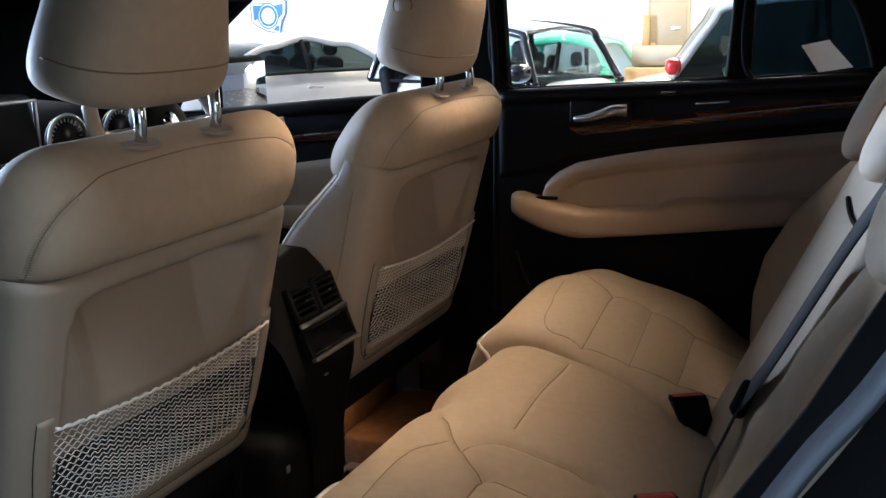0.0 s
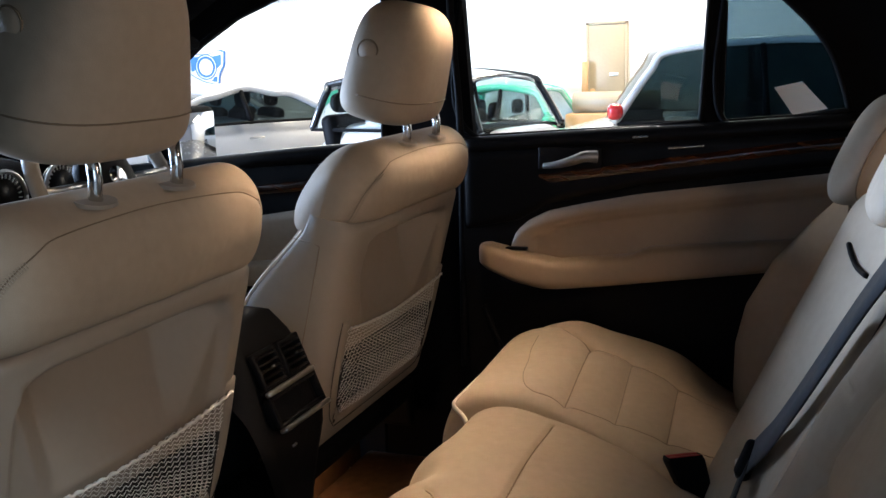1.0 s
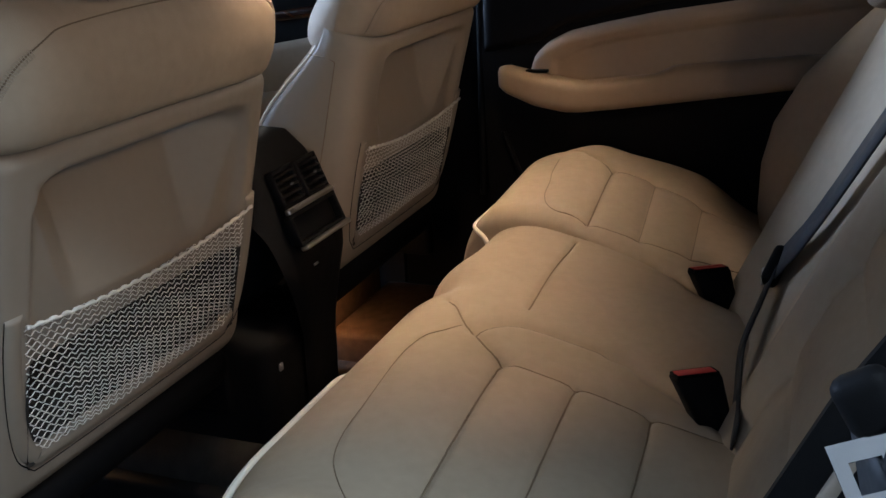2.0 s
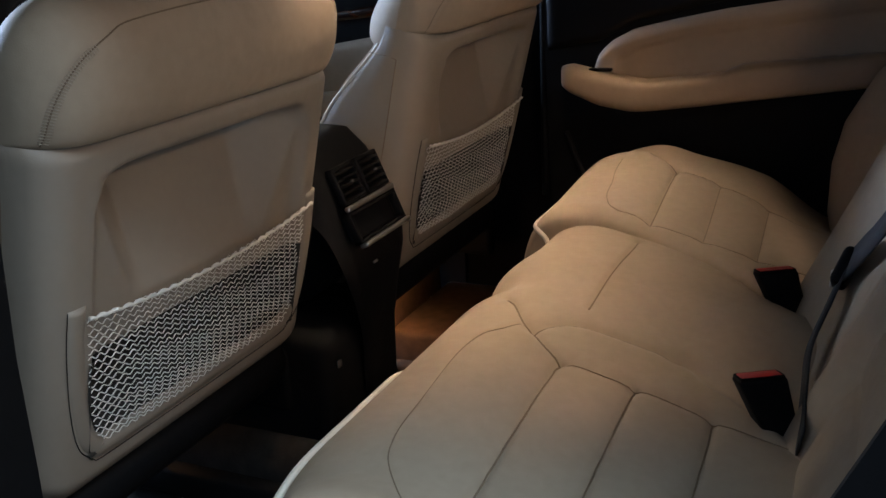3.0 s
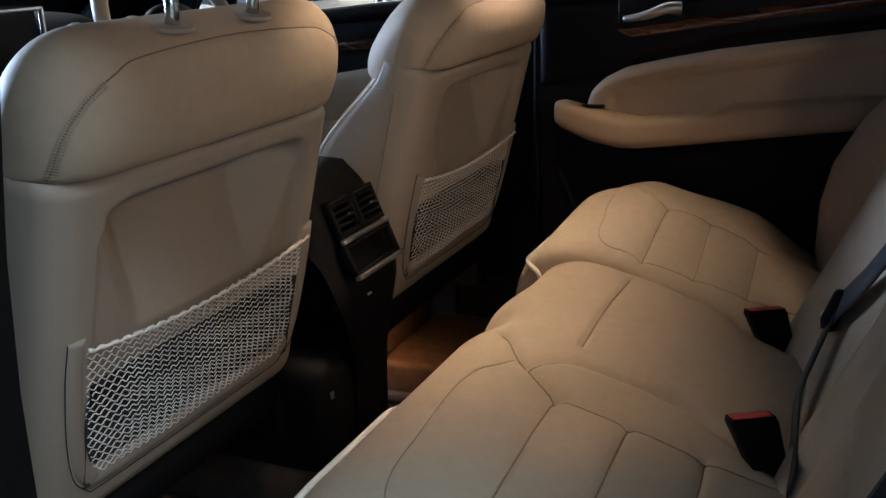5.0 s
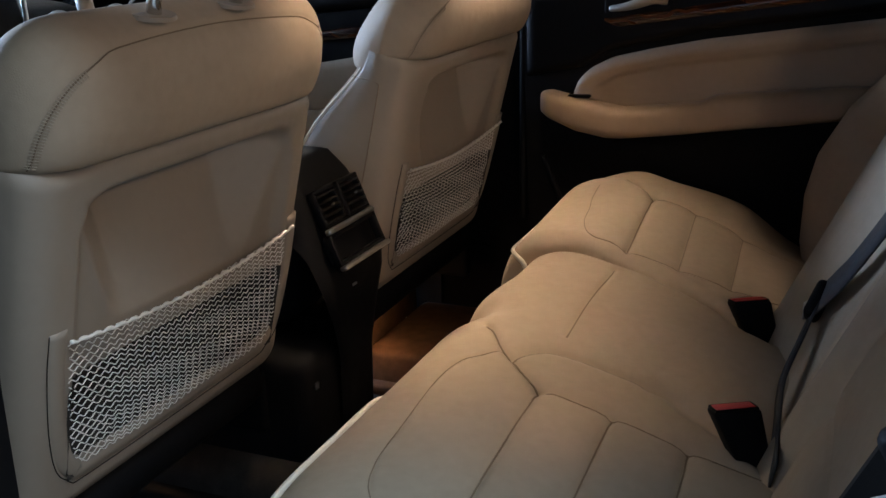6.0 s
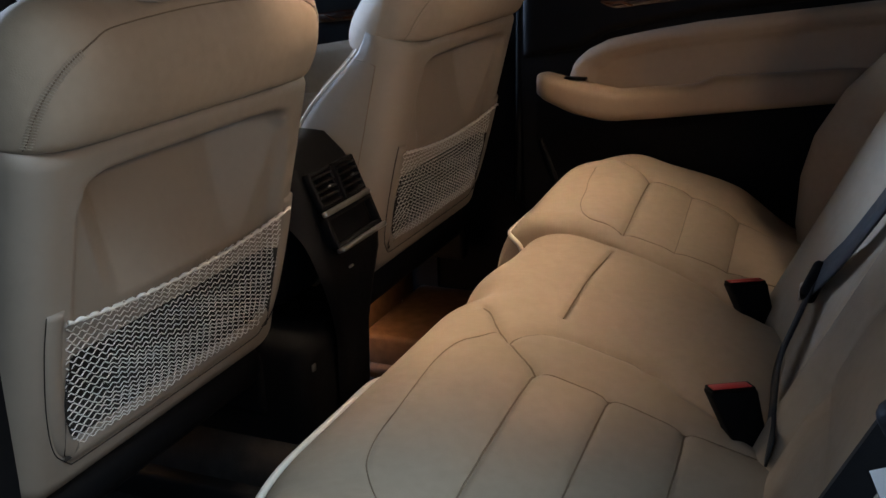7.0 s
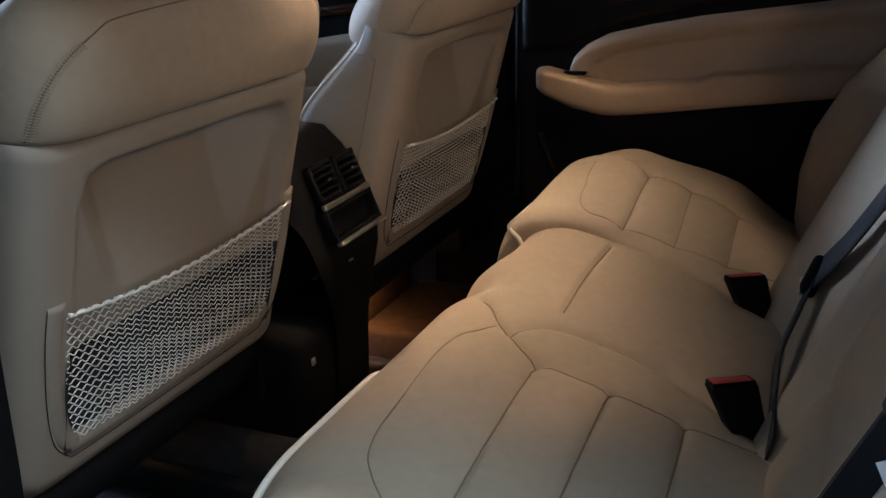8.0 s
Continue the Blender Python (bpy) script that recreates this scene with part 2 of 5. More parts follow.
def frame_bm(w, h, t, d, at):
    b = bmesh.new()
    box(w, d, t, 0.002, 2, (at[0], at[1], at[2] + h / 2 - t / 2), b)
    box(w, d, t, 0.002, 2, (at[0], at[1], at[2] - h / 2 + t / 2), b)
    box(t, d, h, 0.002, 2, (at[0] - w / 2 + t / 2, at[1], at[2]), b)
    box(t, d, h, 0.002, 2, (at[0] + w / 2 - t / 2, at[1], at[2]), b)
    return b


# ---- car shell: floor, far side with its openings, roof, near pillars ----
def shell_floor():
    b = bmesh.new()
    box(1.50, 2.9, 0.05, 0.01, 2, (0, 0.55, -0.03), b)
    f = tagged(part("floor", b, CARPET), "black carpeted footwell floor of the car", "floor", kind="structure")
    b = bmesh.new()
    box(0.30, 1.7, 0.14, 0.05, 4, (0.01, 1.05, 0.06), b)
    tagged(part("floor_tunnel", b, CARPET), "black carpeted tunnel along the middle of the floor", "floor tunnel", kind="structure")
    return f


shell_floor()

WIN_FRONT = [(0.925, 0.77), (0.920, 1.0), (0.912, 1.095), (0.945, 1.122), (1.05, 1.120), (1.16, 1.098), (1.275, 1.056), (1.375, 1.000), (1.455, 0.940), (1.55, 0.845), (1.62, 0.74), (1.62, 0.715), (1.456, 0.727)]
WIN_REAR = [(0.262, 0.818), (0.244, 1.115), (0.252, 1.138), (0.30, 1.144), (0.68, 1.128), (0.722, 1.118), (0.738, 1.09), (0.722, 0.796)]
WIN_QUARTER = [(0.0, 0.836), (0.008, 0.87), (0.036, 0.945), (0.085, 1.01), (0.197, 1.112), (0.216, 1.09), (0.221, 0.822)]


def far_side():
    out = [(-1.2, 0.0), (1.85, 0.0), (1.95, 0.70), (1.70, 0.86), (1.54, 1.03), (1.42, 1.12), (1.2, 1.21), (0.9, 1.235), (-1.2, 1.235)]
    w = tagged(part("wall_far_side", prism(out, [WIN_FRONT, WIN_REAR, WIN_QUARTER], 0.715, 0.738), HEADLINER, smooth=False),
               "black inner side of the car with three window openings", "car side", kind="structure")
    # door seals round the openings
    for name, loop in (("window_seal", WIN_REAR), ("window_seal", WIN_FRONT), ("window_seal", WIN_QUARTER)):
        c = catmull([(0.713, y, z) for y, z in loop + loop[:1]], 90)
        part(name, tube(c, 0.006, 8), BLACK, w)
    # frame edge of the rear door beside the middle pillar
    part("door_edge", tube(catmull([(0.70, 0.752, 0.30), (0.70, 0.745, 0.8), (0.70, 0.757, 1.1), (0.70, 0.70, 1.14), (0.70, 0.3, 1.155), (0.70, 0.0, 1.15)], 60), 0.008, 8), BLACK, w)
    q = part("pane", prism([(y, z) for y, z in WIN_QUARTER], [], 0.729, 0.733), TINT, w, "dark tinted quarter window", smooth=False)
    q.visible_shadow = False
    return w


far_side()


def roof_and_ends():
    pr = catmull([(-1.05, 1.20), (0.3, 1.21), (0.9, 1.205), (1.2, 1.175), (1.32, 1.135), (1.42, 1.085), (1.49, 1.035)], 40)
    xs = np.linspace(-0.73, 0.73, 12)
    X, Y = np.meshgrid(xs, pr[:, 0], indexing="ij")
    tagged(sheet("ceiling", X, Y, pr[:, 1][None] + 0 * X, HEADLINER, thick=-0.03), "black fabric headliner of the car", "headliner", kind="structure")
    b = bmesh.new()
    box(1.46, 0.04, 1.15, 0.01, 2, (0, -1.05, 0.6), b)
    tagged(part("wall_rear", b, HEADLINER), "black trim behind the luggage space", "car side", kind="structure")
    # near side: rear quarter, sill, roof rail and middle pillar round the open door
    rear = [(-1.2, 0.0), (-0.26, 0.0), (-0.20, 0.30), (-0.14, 0.45), (-0.16, 0.75), (-0.10, 1.08), (-0.10, 1.19), (-1.2, 1.19)]
    tagged(part("wall_near_side", prism(rear, [], -0.775, -0.715), HEADLINER, smooth=False), "black rear quarter of the car beside the open door", "car side", kind="structure")
    pil = [(y, z) for y, z in [(0.74, 0.0), (0.70, 0.25), (0.687, 0.47), (0.684, 0.57), (0.673, 0.68), (0.660, 0.755), (0.646, 0.83), (0.62, 1.0), (0.605, 1.19), (0.86, 1.19), (0.89, 0.85), (0.96, 0.5), (1.01, 0.0)]]
    p = tagged(part("pillar_near", prism(pil, [], -0.79, -0.735), BLACK, smooth=False), "black middle pillar beside the open door", "pillar", kind="structure")
    out = [(1.02, 0.0), (1.85, 0.0), (1.85, 0.70), (1.60, 0.90), (1.40, 1.05), (1.1, 1.17), (0.87, 1.19), (0.90, 0.85), (0.97, 0.5)]
    tagged(part("wall_near_front", prism(out, [WIN_FRONT[3:]], -0.79, -0.72), HEADLINER, smooth=False), "black closed front door on the near side", "car side", kind="structure")
    g = bmesh.new()
    v = [g.verts.new(q) for q in ((-0.70, 1.95, 0.70), (0.70, 1.95, 0.70), (0.68, 1.425, 1.08), (-0.68, 1.425, 1.08))]
    g.faces.new(v)
    r = bmesh.ops.extrude_face_region(g, geom=g.faces[:])
    for q in r["geom"]:
        if isinstance(q, bmesh.types.BMVert):
            q.co.z -= 0.005
    w = tagged(part("window_1", g, CLEAR, smooth=False), "clear windscreen of the car", "windscreen", kind="structure")
    w.visible_shadow = False
    for sx in (-1, 1):
        c = catmull([(sx * 0.665, 1.30, 1.145), (sx * 0.67, 1.45, 1.055), (sx * 0.68, 1.70, 0.88), (sx * 0.69, 1.95, 0.70)], 30)
        tagged(part("front_pillar", tube(c, 0.05, 10, None, (0.05, 0.04)), HEADLINER), "black trimmed windscreen pillar", "pillar", kind="structure")
    # rear door, swung open beside the pillar
    b = bmesh.new()
    box(0.07, 0.92, 0.80, 0.02, 2, (-1.12, 1.20, 0.35), b, None)
    tagged(part("door_open", b, BLACK), "black inner side of the open rear door", "car door", kind="structure").matrix_basis = pose(-1.12, 1.20, 0, 0, 0, 58) @ pose(1.12, -1.20, 0)
    b = bmesh.new()
    box(0.07, 3.0, 0.07, 0.02, 3, (-0.74, 0.35, 1.19), b)
    tagged(part("roof_rail", b, HEADLINER), "black roof rail over the open door", "roof rail", kind="structure")
    b = bmesh.new()
    box(0.10, 3.0, 0.12, 0.02, 3, (-0.755, 0.35, 0.0), b)
    tagged(part("door_sill", b, BLACK), "black plastic door sill", "door sill", kind="structure")


roof_and_ends()


def sun_visor(x):
    e = empty("sun_visor", pose(x, 1.40, 1.075, 32, 0, 0), "black sun visor folded up at the windscreen", "sun visor", "sun visors")
    part("flap", box(0.40, 0.17, 0.022, 0.009, 3, (0, -0.06, 0)), HEADLINER, e)


sun_visor(0.38)
sun_visor(-0.38)


def grab_handle():
    c = catmull([(0.69, 1.06, 1.165), (0.665, 1.05, 1.135), (0.655, 1.0, 1.125), (0.655, 0.93, 1.127), (0.665, 0.88, 1.14), (0.69, 0.87, 1.165)], 30)
    e = empty("grab_handle", pose(0.69, 0.96, 1.17), "black plastic grab handle on the roof rail", "grab handle")
    o = part("grip", tube([(x - 0.69, y - 0.96, z - 1.17) for x, y, z in c], 0.011, 8), BLACK, e)
    for y in (-0.09, 0.10):
        part("mount", box(0.03, 0.045, 0.03, 0.006, 2, (0.005, y, 0.0)), BLACK, e)


grab_handle()


# ---- front seats ----
def bar_depth(v):
    return np.interp(v, [-0.26, -0.05, 0.015, 0.045, 0.08, 0.12, 0.15, 0.205], [0.185, 0.197, 0.177, 0.164, 0.144, 0.119, 0.102, 0.09])


def front_seat(m, label, lean, pad_k, head):
    """A front seat seen from behind. lean: of the backrest; pad_k: height of the upper pad; head: lift, half width, half depth, half height, taper and side shift of the headrest, and of its posts."""
    s = empty("front_seat", m, label, "car seat", "front seats")
    tilt = empty("backrest", pose(0, 0, 0, lean, 0, 0))
    tilt.parent = s
    # rear shell with its knee hollow
    u = np.linspace(-0.258, 0.258, 150)
    v = np.linspace(-0.252, 0.186, 118)
    U, V = np.meshgrid(u, v, indexing="ij")
    # a shallow recess with rounded corners, and in it the knee hollow that runs out downwards
    au = np.abs(U - 0.006)
    qx, qv = au - 0.145, V - 0.105
    sd = np.hypot(np.maximum(qx, 0), np.maximum(qv, 0)) + np.minimum(np.maximum(qx, qv), 0) - 0.055
    t = np.clip((0.150 - V) / 0.165, 0, 1)
    bo, bi = 0.196 - 0.072 * t, 0.110 - 0.010 * t
    w = np.clip((bo - au) / (bo - bi), 0, 1)
    wall = 0.92 * w + 0.08 * smooth01(w)
    hollow = 0.076 * (1 - t) ** 0.85 * wall * smooth01((0.156 - V) / 0.034)
    low = smooth01((V + 0.185) / 0.03)
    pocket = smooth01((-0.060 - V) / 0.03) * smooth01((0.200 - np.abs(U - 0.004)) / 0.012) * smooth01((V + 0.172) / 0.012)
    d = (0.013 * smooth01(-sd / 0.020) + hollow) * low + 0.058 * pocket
    edge = np.clip((np.abs(U) - 0.214) / 0.044, 0, 1)
    d += 0.042 * (1 - np.sqrt(1 - np.minimum(edge, 0.999) ** 2))
    d += 0.045 * np.clip((-0.200 - V) / 0.052, 0, 1) ** 2
    d += 0.010 * np.clip((V - 0.17) / 0.016, 0, 1) ** 2
    cut = np.clip((np.abs(U) - 0.20) / 0.068, 0, 1)
    V2 = V + np.where(V < -0.10, cut ** 2.2 * 0.035 * np.clip((-0.10 - V) / 0.12, 0, 1), 0)
    # dark sheet added over the shell's pocket floor to paint its shade
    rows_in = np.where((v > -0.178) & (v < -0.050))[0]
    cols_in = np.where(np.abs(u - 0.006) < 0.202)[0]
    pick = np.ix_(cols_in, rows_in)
    sheet("pocket_shade_sheet", U[pick], d[pick] - 0.004, V2[pick], POCKET_SHADE, tilt, "dark sheet behind the net in place of shade")
    # the shell runs on round both sides of the backrest
    k = np.linspace(0, 1, 26)[1:, None]
    fr = bar_depth(V2[0])[None] - 0.012
    sideU = 0.258 + 0.004 * np.sin(math.pi * np.minimum(k, 0.8) / 0.8) - 0.010 * np.clip((k - 0.8) / 0.2, 0, 1) ** 2 + 0 * fr
    low_d, high_d = d[:1], d[-1:]
    U = np.concatenate([-sideU[::-1], U, sideU])
    d = np.concatenate([(low_d + (fr - low_d) * k)[::-1], d, high_d + (fr - high_d) * k])
    V2 = np.concatenate([np.repeat(V2[:1], 25, 0), V2, np.repeat(V2[-1:], 25, 0)])
    sheet("back_shell", U, d, V2, SHELL, tilt, "almond plastic back shell with a knee hollow")
    for sgn in (-1, 1):
        k = np.linspace(-0.19, 0.14, 30)
        joint = [(sgn * 0.2612, 0.048 + 0.012 * abs(q - 0.0), q) for q in k] + [(sgn * 0.2612, 0.06, 0.143), (sgn * 0.2605, 0.10, 0.140)]
        part("shell_joint", tube(joint, 0.0008, 5), SEAM, tilt, "dark joint line")
    # padded sides of the backrest under the shell
    vs = np.linspace(-0.27, 0.19, 40)
    th = np.linspace(0, 2 * math.pi, 64, endpoint=False)
    X, Y, Z = [], [], []
    for k in vs:
        f = float(bar_depth(k))
        c, sn = np.cos(th), np.sin(th)
        px = np.sign(c) * np.abs(c) ** 0.28 * 0.250
        r0 = min(0.112, f - 0.03)
        py = r0 + (f - r0) * (0.5 + 0.5 * np.sign(sn) * np.abs(sn) ** 0.35)
        inner = 0.035 * smooth01((0.17 - np.abs(px)) / 0.08)
        py = np.where(sn > 0, py - inner * np.clip(sn * 2, 0, 1), py)
        X.append(px), Y.append(py), Z.append(np.full_like(px, k))
    sheet("back_body", np.array(X), np.array(Y), np.array(Z), LEATHER, tilt, close_v=True)
    for sgn in (-1, 1):
        k = np.linspace(-0.25, 0.188, 40)
        c = np.stack([np.full_like(k, 0.249 * sgn), bar_depth(k) - 0.012, k], 1)
        part("piping", tube(c, 0.0032, 6), PIPING, tilt, "cream leather piping")
    # upper pad that wraps over the top
    prof = catmull([(0.012, 0.182), (-0.008, 0.192), (-0.017, 0.215), (-0.019, 0.245), (-0.012, 0.280), (0.004, 0.305), (0.028, 0.319), (0.052, 0.319), (0.078, 0.302), (0.101, 0.268), (0.119, 0.225), (0.129, 0.190), (0.130, 0.165), (0.122, 0.150), (0.100, 0.152), (0.06, 0.172)], 200)
    prof[:, 1] = np.where(prof[:, 1] > 0.186, 0.186 + (prof[:, 1] - 0.186) * pad_k, prof[:, 1])
    top = 0.186 + 0.133 * pad_k
    uu = np.concatenate([np.linspace(-0.259, -0.174, 44)[:-1], np.linspace(-0.174, 0.174, 110), np.linspace(0.174, 0.259, 44)[1:]])
    hw, r = 0.259, 0.085
    X, Y, Z = [], [], []
    for k in uu:
        e = max(0.0, abs(k) - (hw - r)) / r
        inset = r * (1 - math.sqrt(max(0.0, 1 - min(e, 1.0) ** 2.6)))
        fy, fz = max(0.02, 1 - inset / 0.087), max(0.02, 1 - inset / 0.135)
        y = 0.058 + (prof[:, 0] - 0.058) * fy
        z = np.where(prof[:, 1] > 0.186, 0.186 + (prof[:, 1] - 0.186) * fz, prof[:, 1])
        # seam that follows the edge of the rear panel
        X.append(np.full(len(prof), k)), Y.append(y), Z.append(z)
    X, Y, Z = np.array(X), np.array(Y), np.array(Z)
    line = [(0.253, 0.19), (0.251, 0.222), (0.242, 0.250), (0.224, 0.274), (0.192, 0.291), (0.150, 0.299), (0.0, 0.304), (-0.150, 0.299), (-0.192, 0.291), (-0.224, 0.274), (-0.242, 0.250), (-0.251, 0.222), (-0.253, 0.19)]
    line = [(x * 0.966, 0.186 + (z - 0.186) * pad_k) for x, z in line]
    ln = catmull(line, 80)
    dist = seam_dist(X, Z, [tuple(q) for q in ln])
    rear = Y < 0.03
    Y = Y + np.where(rear, 0.0016 * np.exp(-(dist / 0.004) ** 2), 0)
    sheet("upper_pad", X, Y, Z, LEATHER, tilt, "almond leather upper pad with a sewn seam", close_v=True)
    k = int(np.argmax(prof[:, 1]))
    def pad_at(x, z):
        """The place on the rear of the pad at this side distance and height."""
        e = max(0.0, abs(x) - (hw - r)) / r
        inset = r * (1 - math.sqrt(max(0.0, 1 - min(e, 1.0) ** 2.6)))
        fy, fz = 1 - inset / 0.087, 1 - inset / 0.135
        q = min(0.186 + (z - 0.186) / fz, float(prof[k, 1]))
        return (x, 0.058 + (float(np.interp(q, prof[:k + 1, 1], prof[:k + 1, 0])) - 0.058) * fy - 0.0002, min(z, 0.186 + (float(prof[k, 1]) - 0.186) * fz))
    part("pad_seam", tube([np.array(pad_at(*q)) + (0, 0.0012, 0) for q in ln], 0.0008, 5), SEAM, tilt)
    # cross stitches beside the upright parts of that seam
    for sgn in (-1, 1):
        b = bmesh.new()
        ls = catmull([(sgn * x, z) for x, z in line[:5]], 44)
        tn = np.gradient(ls, axis=0)
        tn /= np.linalg.norm(tn, axis=1)[:, None]
        for (x, z), (tx, tz) in zip(ls[1:37], tn[1:37]):
            for o0, o1 in ((0.0003, 0.0034), (-0.0003, -0.0034)):
                w = [pad_at(x - tz * o, z + tx * o) for o in (o0, (o0 + o1) / 2, o1)]
                tube(w, 0.00045, 4, b)
        part("stitching", b, STITCH, tilt, "tan contrast stitching")["kind"] = "stuff"
    # frame of the map pocket
    path = [(-0.213, 0.016), (-0.214, -0.03), (-0.208, -0.10), (-0.196, -0.150), (-0.178, -0.170), (-0.15, -0.176), (0.15, -0.176), (0.192, -0.170), (0.214, -0.150), (0.223, -0.10), (0.225, -0.03), (0.222, 0.018)]
    pc = catmull(path, 110)
    tan = np.gradient(pc, axis=0)
    tan /= np.linalg.norm(tan, axis=1)[:, None]
    nor = np.stack([-tan[:, 1], tan[:, 0]], 1)
    a = np.linspace(0, 2 * math.pi, 14, endpoint=False)
    X = pc[:, 0, None] + nor[:, 0, None] * np.cos(a)[None] * 0.0135
    Z = pc[:, 1, None] + nor[:, 1, None] * np.cos(a)[None] * 0.0135
    Y = 0.004 - np.sin(a)[None] * 0.0075 + 0 * X
    sheet("pocket_frame", X, Y, Z, SHELL, tilt, "almond plastic pocket frame", close_v=True)
    c = np.stack([pc[:, 0] - nor[:, 0] * 0.0142, np.full(110, -0.0004), pc[:, 1] - nor[:, 1] * 0.0142], 1)
    part("frame_joint", tube(c, 0.0006, 5), BLACK, tilt, "dark joint line")
    # net of the map pocket
    rows = 25
    b = bmesh.new()
    uu = np.arange(-0.203, 0.2135, 0.0022)
    left = lambda k: np.interp(k, [-0.165, -0.15, -0.10, 0.01], [-0.172, -0.186, -0.196, -0.202])
    right = lambda k: np.interp(k, [-0.165, -0.15, -0.10, 0.01], [0.186, 0.204, 0.212, 0.213])
    for i in range(rows):
        f = i / (rows - 1)
        base = -0.166 + f * 0.164
        bow = 1 - ((uu - 0.005) / 0.21) ** 2
        ph = (uu / 0.0138 + 0.07 * i + 0.5 * (i % 2) * smooth01((-0.10 - uu) / 0.08)) % 1.0
        zig = np.interp(ph, [0, 0.18, 0.5, 0.68, 1.0], [-0.4, -0.5, 0.4, 0.5, -0.4])
        z = base - 0.016 * f * bow + zig * 0.0042 + 0.0008 * np.sin(uu * 37 + i * 0.5)
        y = -0.001 - 0.008 * np.sin(math.pi * min(1, 0.15 + f)) * bow + 0.0010 * np.sin(uu * 23 + i) + 0.0006 * zig
        x = uu + 0.0010 * np.sin(uu * 31 + i * 0.9)
        ok = (x > left(base)) & (x < right(base))
        pts = np.stack([x, y, z], 1)[ok]
        if len(pts) > 3:
            tube(pts, 0.00072, 4, b)
    part("pocket_net", b, NET, tilt, "pale elastic mesh net")
    k = np.linspace(-0.205, 0.216, 200)
    z = 0.004 - 0.017 * (1 - ((k - 0.005) / 0.21) ** 2)
    c = np.stack([k, -0.008 + 0.0006 * np.cos(k * 330), z + 0.0008 * np.sin(k * 330)], 1)
    part("pocket_cord", tube(c, 0.0021 + 0.0006 * np.sin(k * 330), 7), NET, tilt, "pale twisted elastic cord")
    # headrest on two chrome posts
    lift, hx, hy, hz, taper, ox, px = head
    cushion_ob = part("headrest", pillow(hx, hy, hz, 0.0, taper, 3.3, 0.10), LEATHER, tilt, "almond leather headrest")
    cushion_ob.location = (ox, 0.074, top + lift + hz)
    part("headrest_seam", tube(pillow_ring(hx, hy, hz, taper, 3.3, 0.10, -0.55 * hz), 0.0011, 6), SEAM, cushion_ob)
    # flush round button in a dark ring on the side
    bz = 0.16 * hz
    bx = hx * (1 - (1 - taper) * (0.5 + 0.5 * bz / hz)) * (1 - (0.018 / hy) ** 3.3) ** (1 / 3.3)
    part("release_button", tube([(-bx + 0.010, 0.018, bz), (-bx - 0.0005, 0.018, bz), (-bx - 0.002, 0.018, bz)], [0.0165, 0.0165, 0.0150], 28), LEATHER, cushion_ob, "round almond release button")
    a = np.linspace(0, 2 * math.pi, 33)
    part("button_ring", tube(np.stack([np.full(33, -bx - 0.0002), 0.018 + 0.0178 * np.cos(a), bz + 0.0178 * np.sin(a)], 1), 0.0013, 6), SEAM, cushion_ob, "dark ring round the button")
    for x in (px - 0.07, px + 0.07):
        part("headrest_post", tube([(x, 0.016, top - 0.02), (x, 0.022, top + 0.02), (x, 0.036, top + lift + 0.03)], 0.0074, 14), CHROME, tilt, "chrome headrest post")
        b = bmesh.new()
        bmesh.ops.create_cone(b, cap_ends=True, segments=28, radius1=0.0285, radius2=0.0265, depth=0.004)
        bmesh.ops.scale(b, vec=(1, 0.72, 1), verts=b.verts)
        bmesh.ops.translate(b, vec=(x, 0.020, top - 0.0025), verts=b.verts)
        part("post_collar", b, SHELL, tilt, "almond plastic collar", smooth=False)
    # lower cushion, base and rails
    b = box(0.52, 0.48, 0.15, 0.05, 4, (0, 0.42, -0.20))
    part("seat_cushion", b, LEATHER, s)
    b = box(0.50, 0.40, 0.12, 0.03, 3, (0, 0.40, -0.31))
    part("seat_base", b, BLACK, s, "black plastic seat base")
    b = box(0.47, 0.10, 0.07, 0.03, 3, (0, 0.115, -0.245))
    part("rear_cover", b, BLACK, s, "black plastic cover at the foot of the backrest")
    for x in (-0.2, 0.2):
        part("seat_rail", box(0.045, 0.62, 0.05, 0.008, 2, (x, 0.36, -0.475)), BLACK, s, "black steel seat rail")
        part("rail_cap", box(0.052, 0.05, 0.058, 0.014, 3, (x, 0.055, -0.474)), BLACK, s, "black plastic rail cap")
        part("rail_lip", tube(catmull([(x + 0.024, 0.07, -0.452), (x + 0.025, 0.16, -0.449), (x + 0.024, 0.30, -0.449)], 16), 0.0012, 6), SATIN, s, "bare steel rail lip")
    for x in (-0.25, 0.25):
        part("side_trim", box(0.03, 0.50, 0.11, 0.012, 3, (x, 0.33, -0.29)), BLACK, s, "black plastic side trim")
    return s


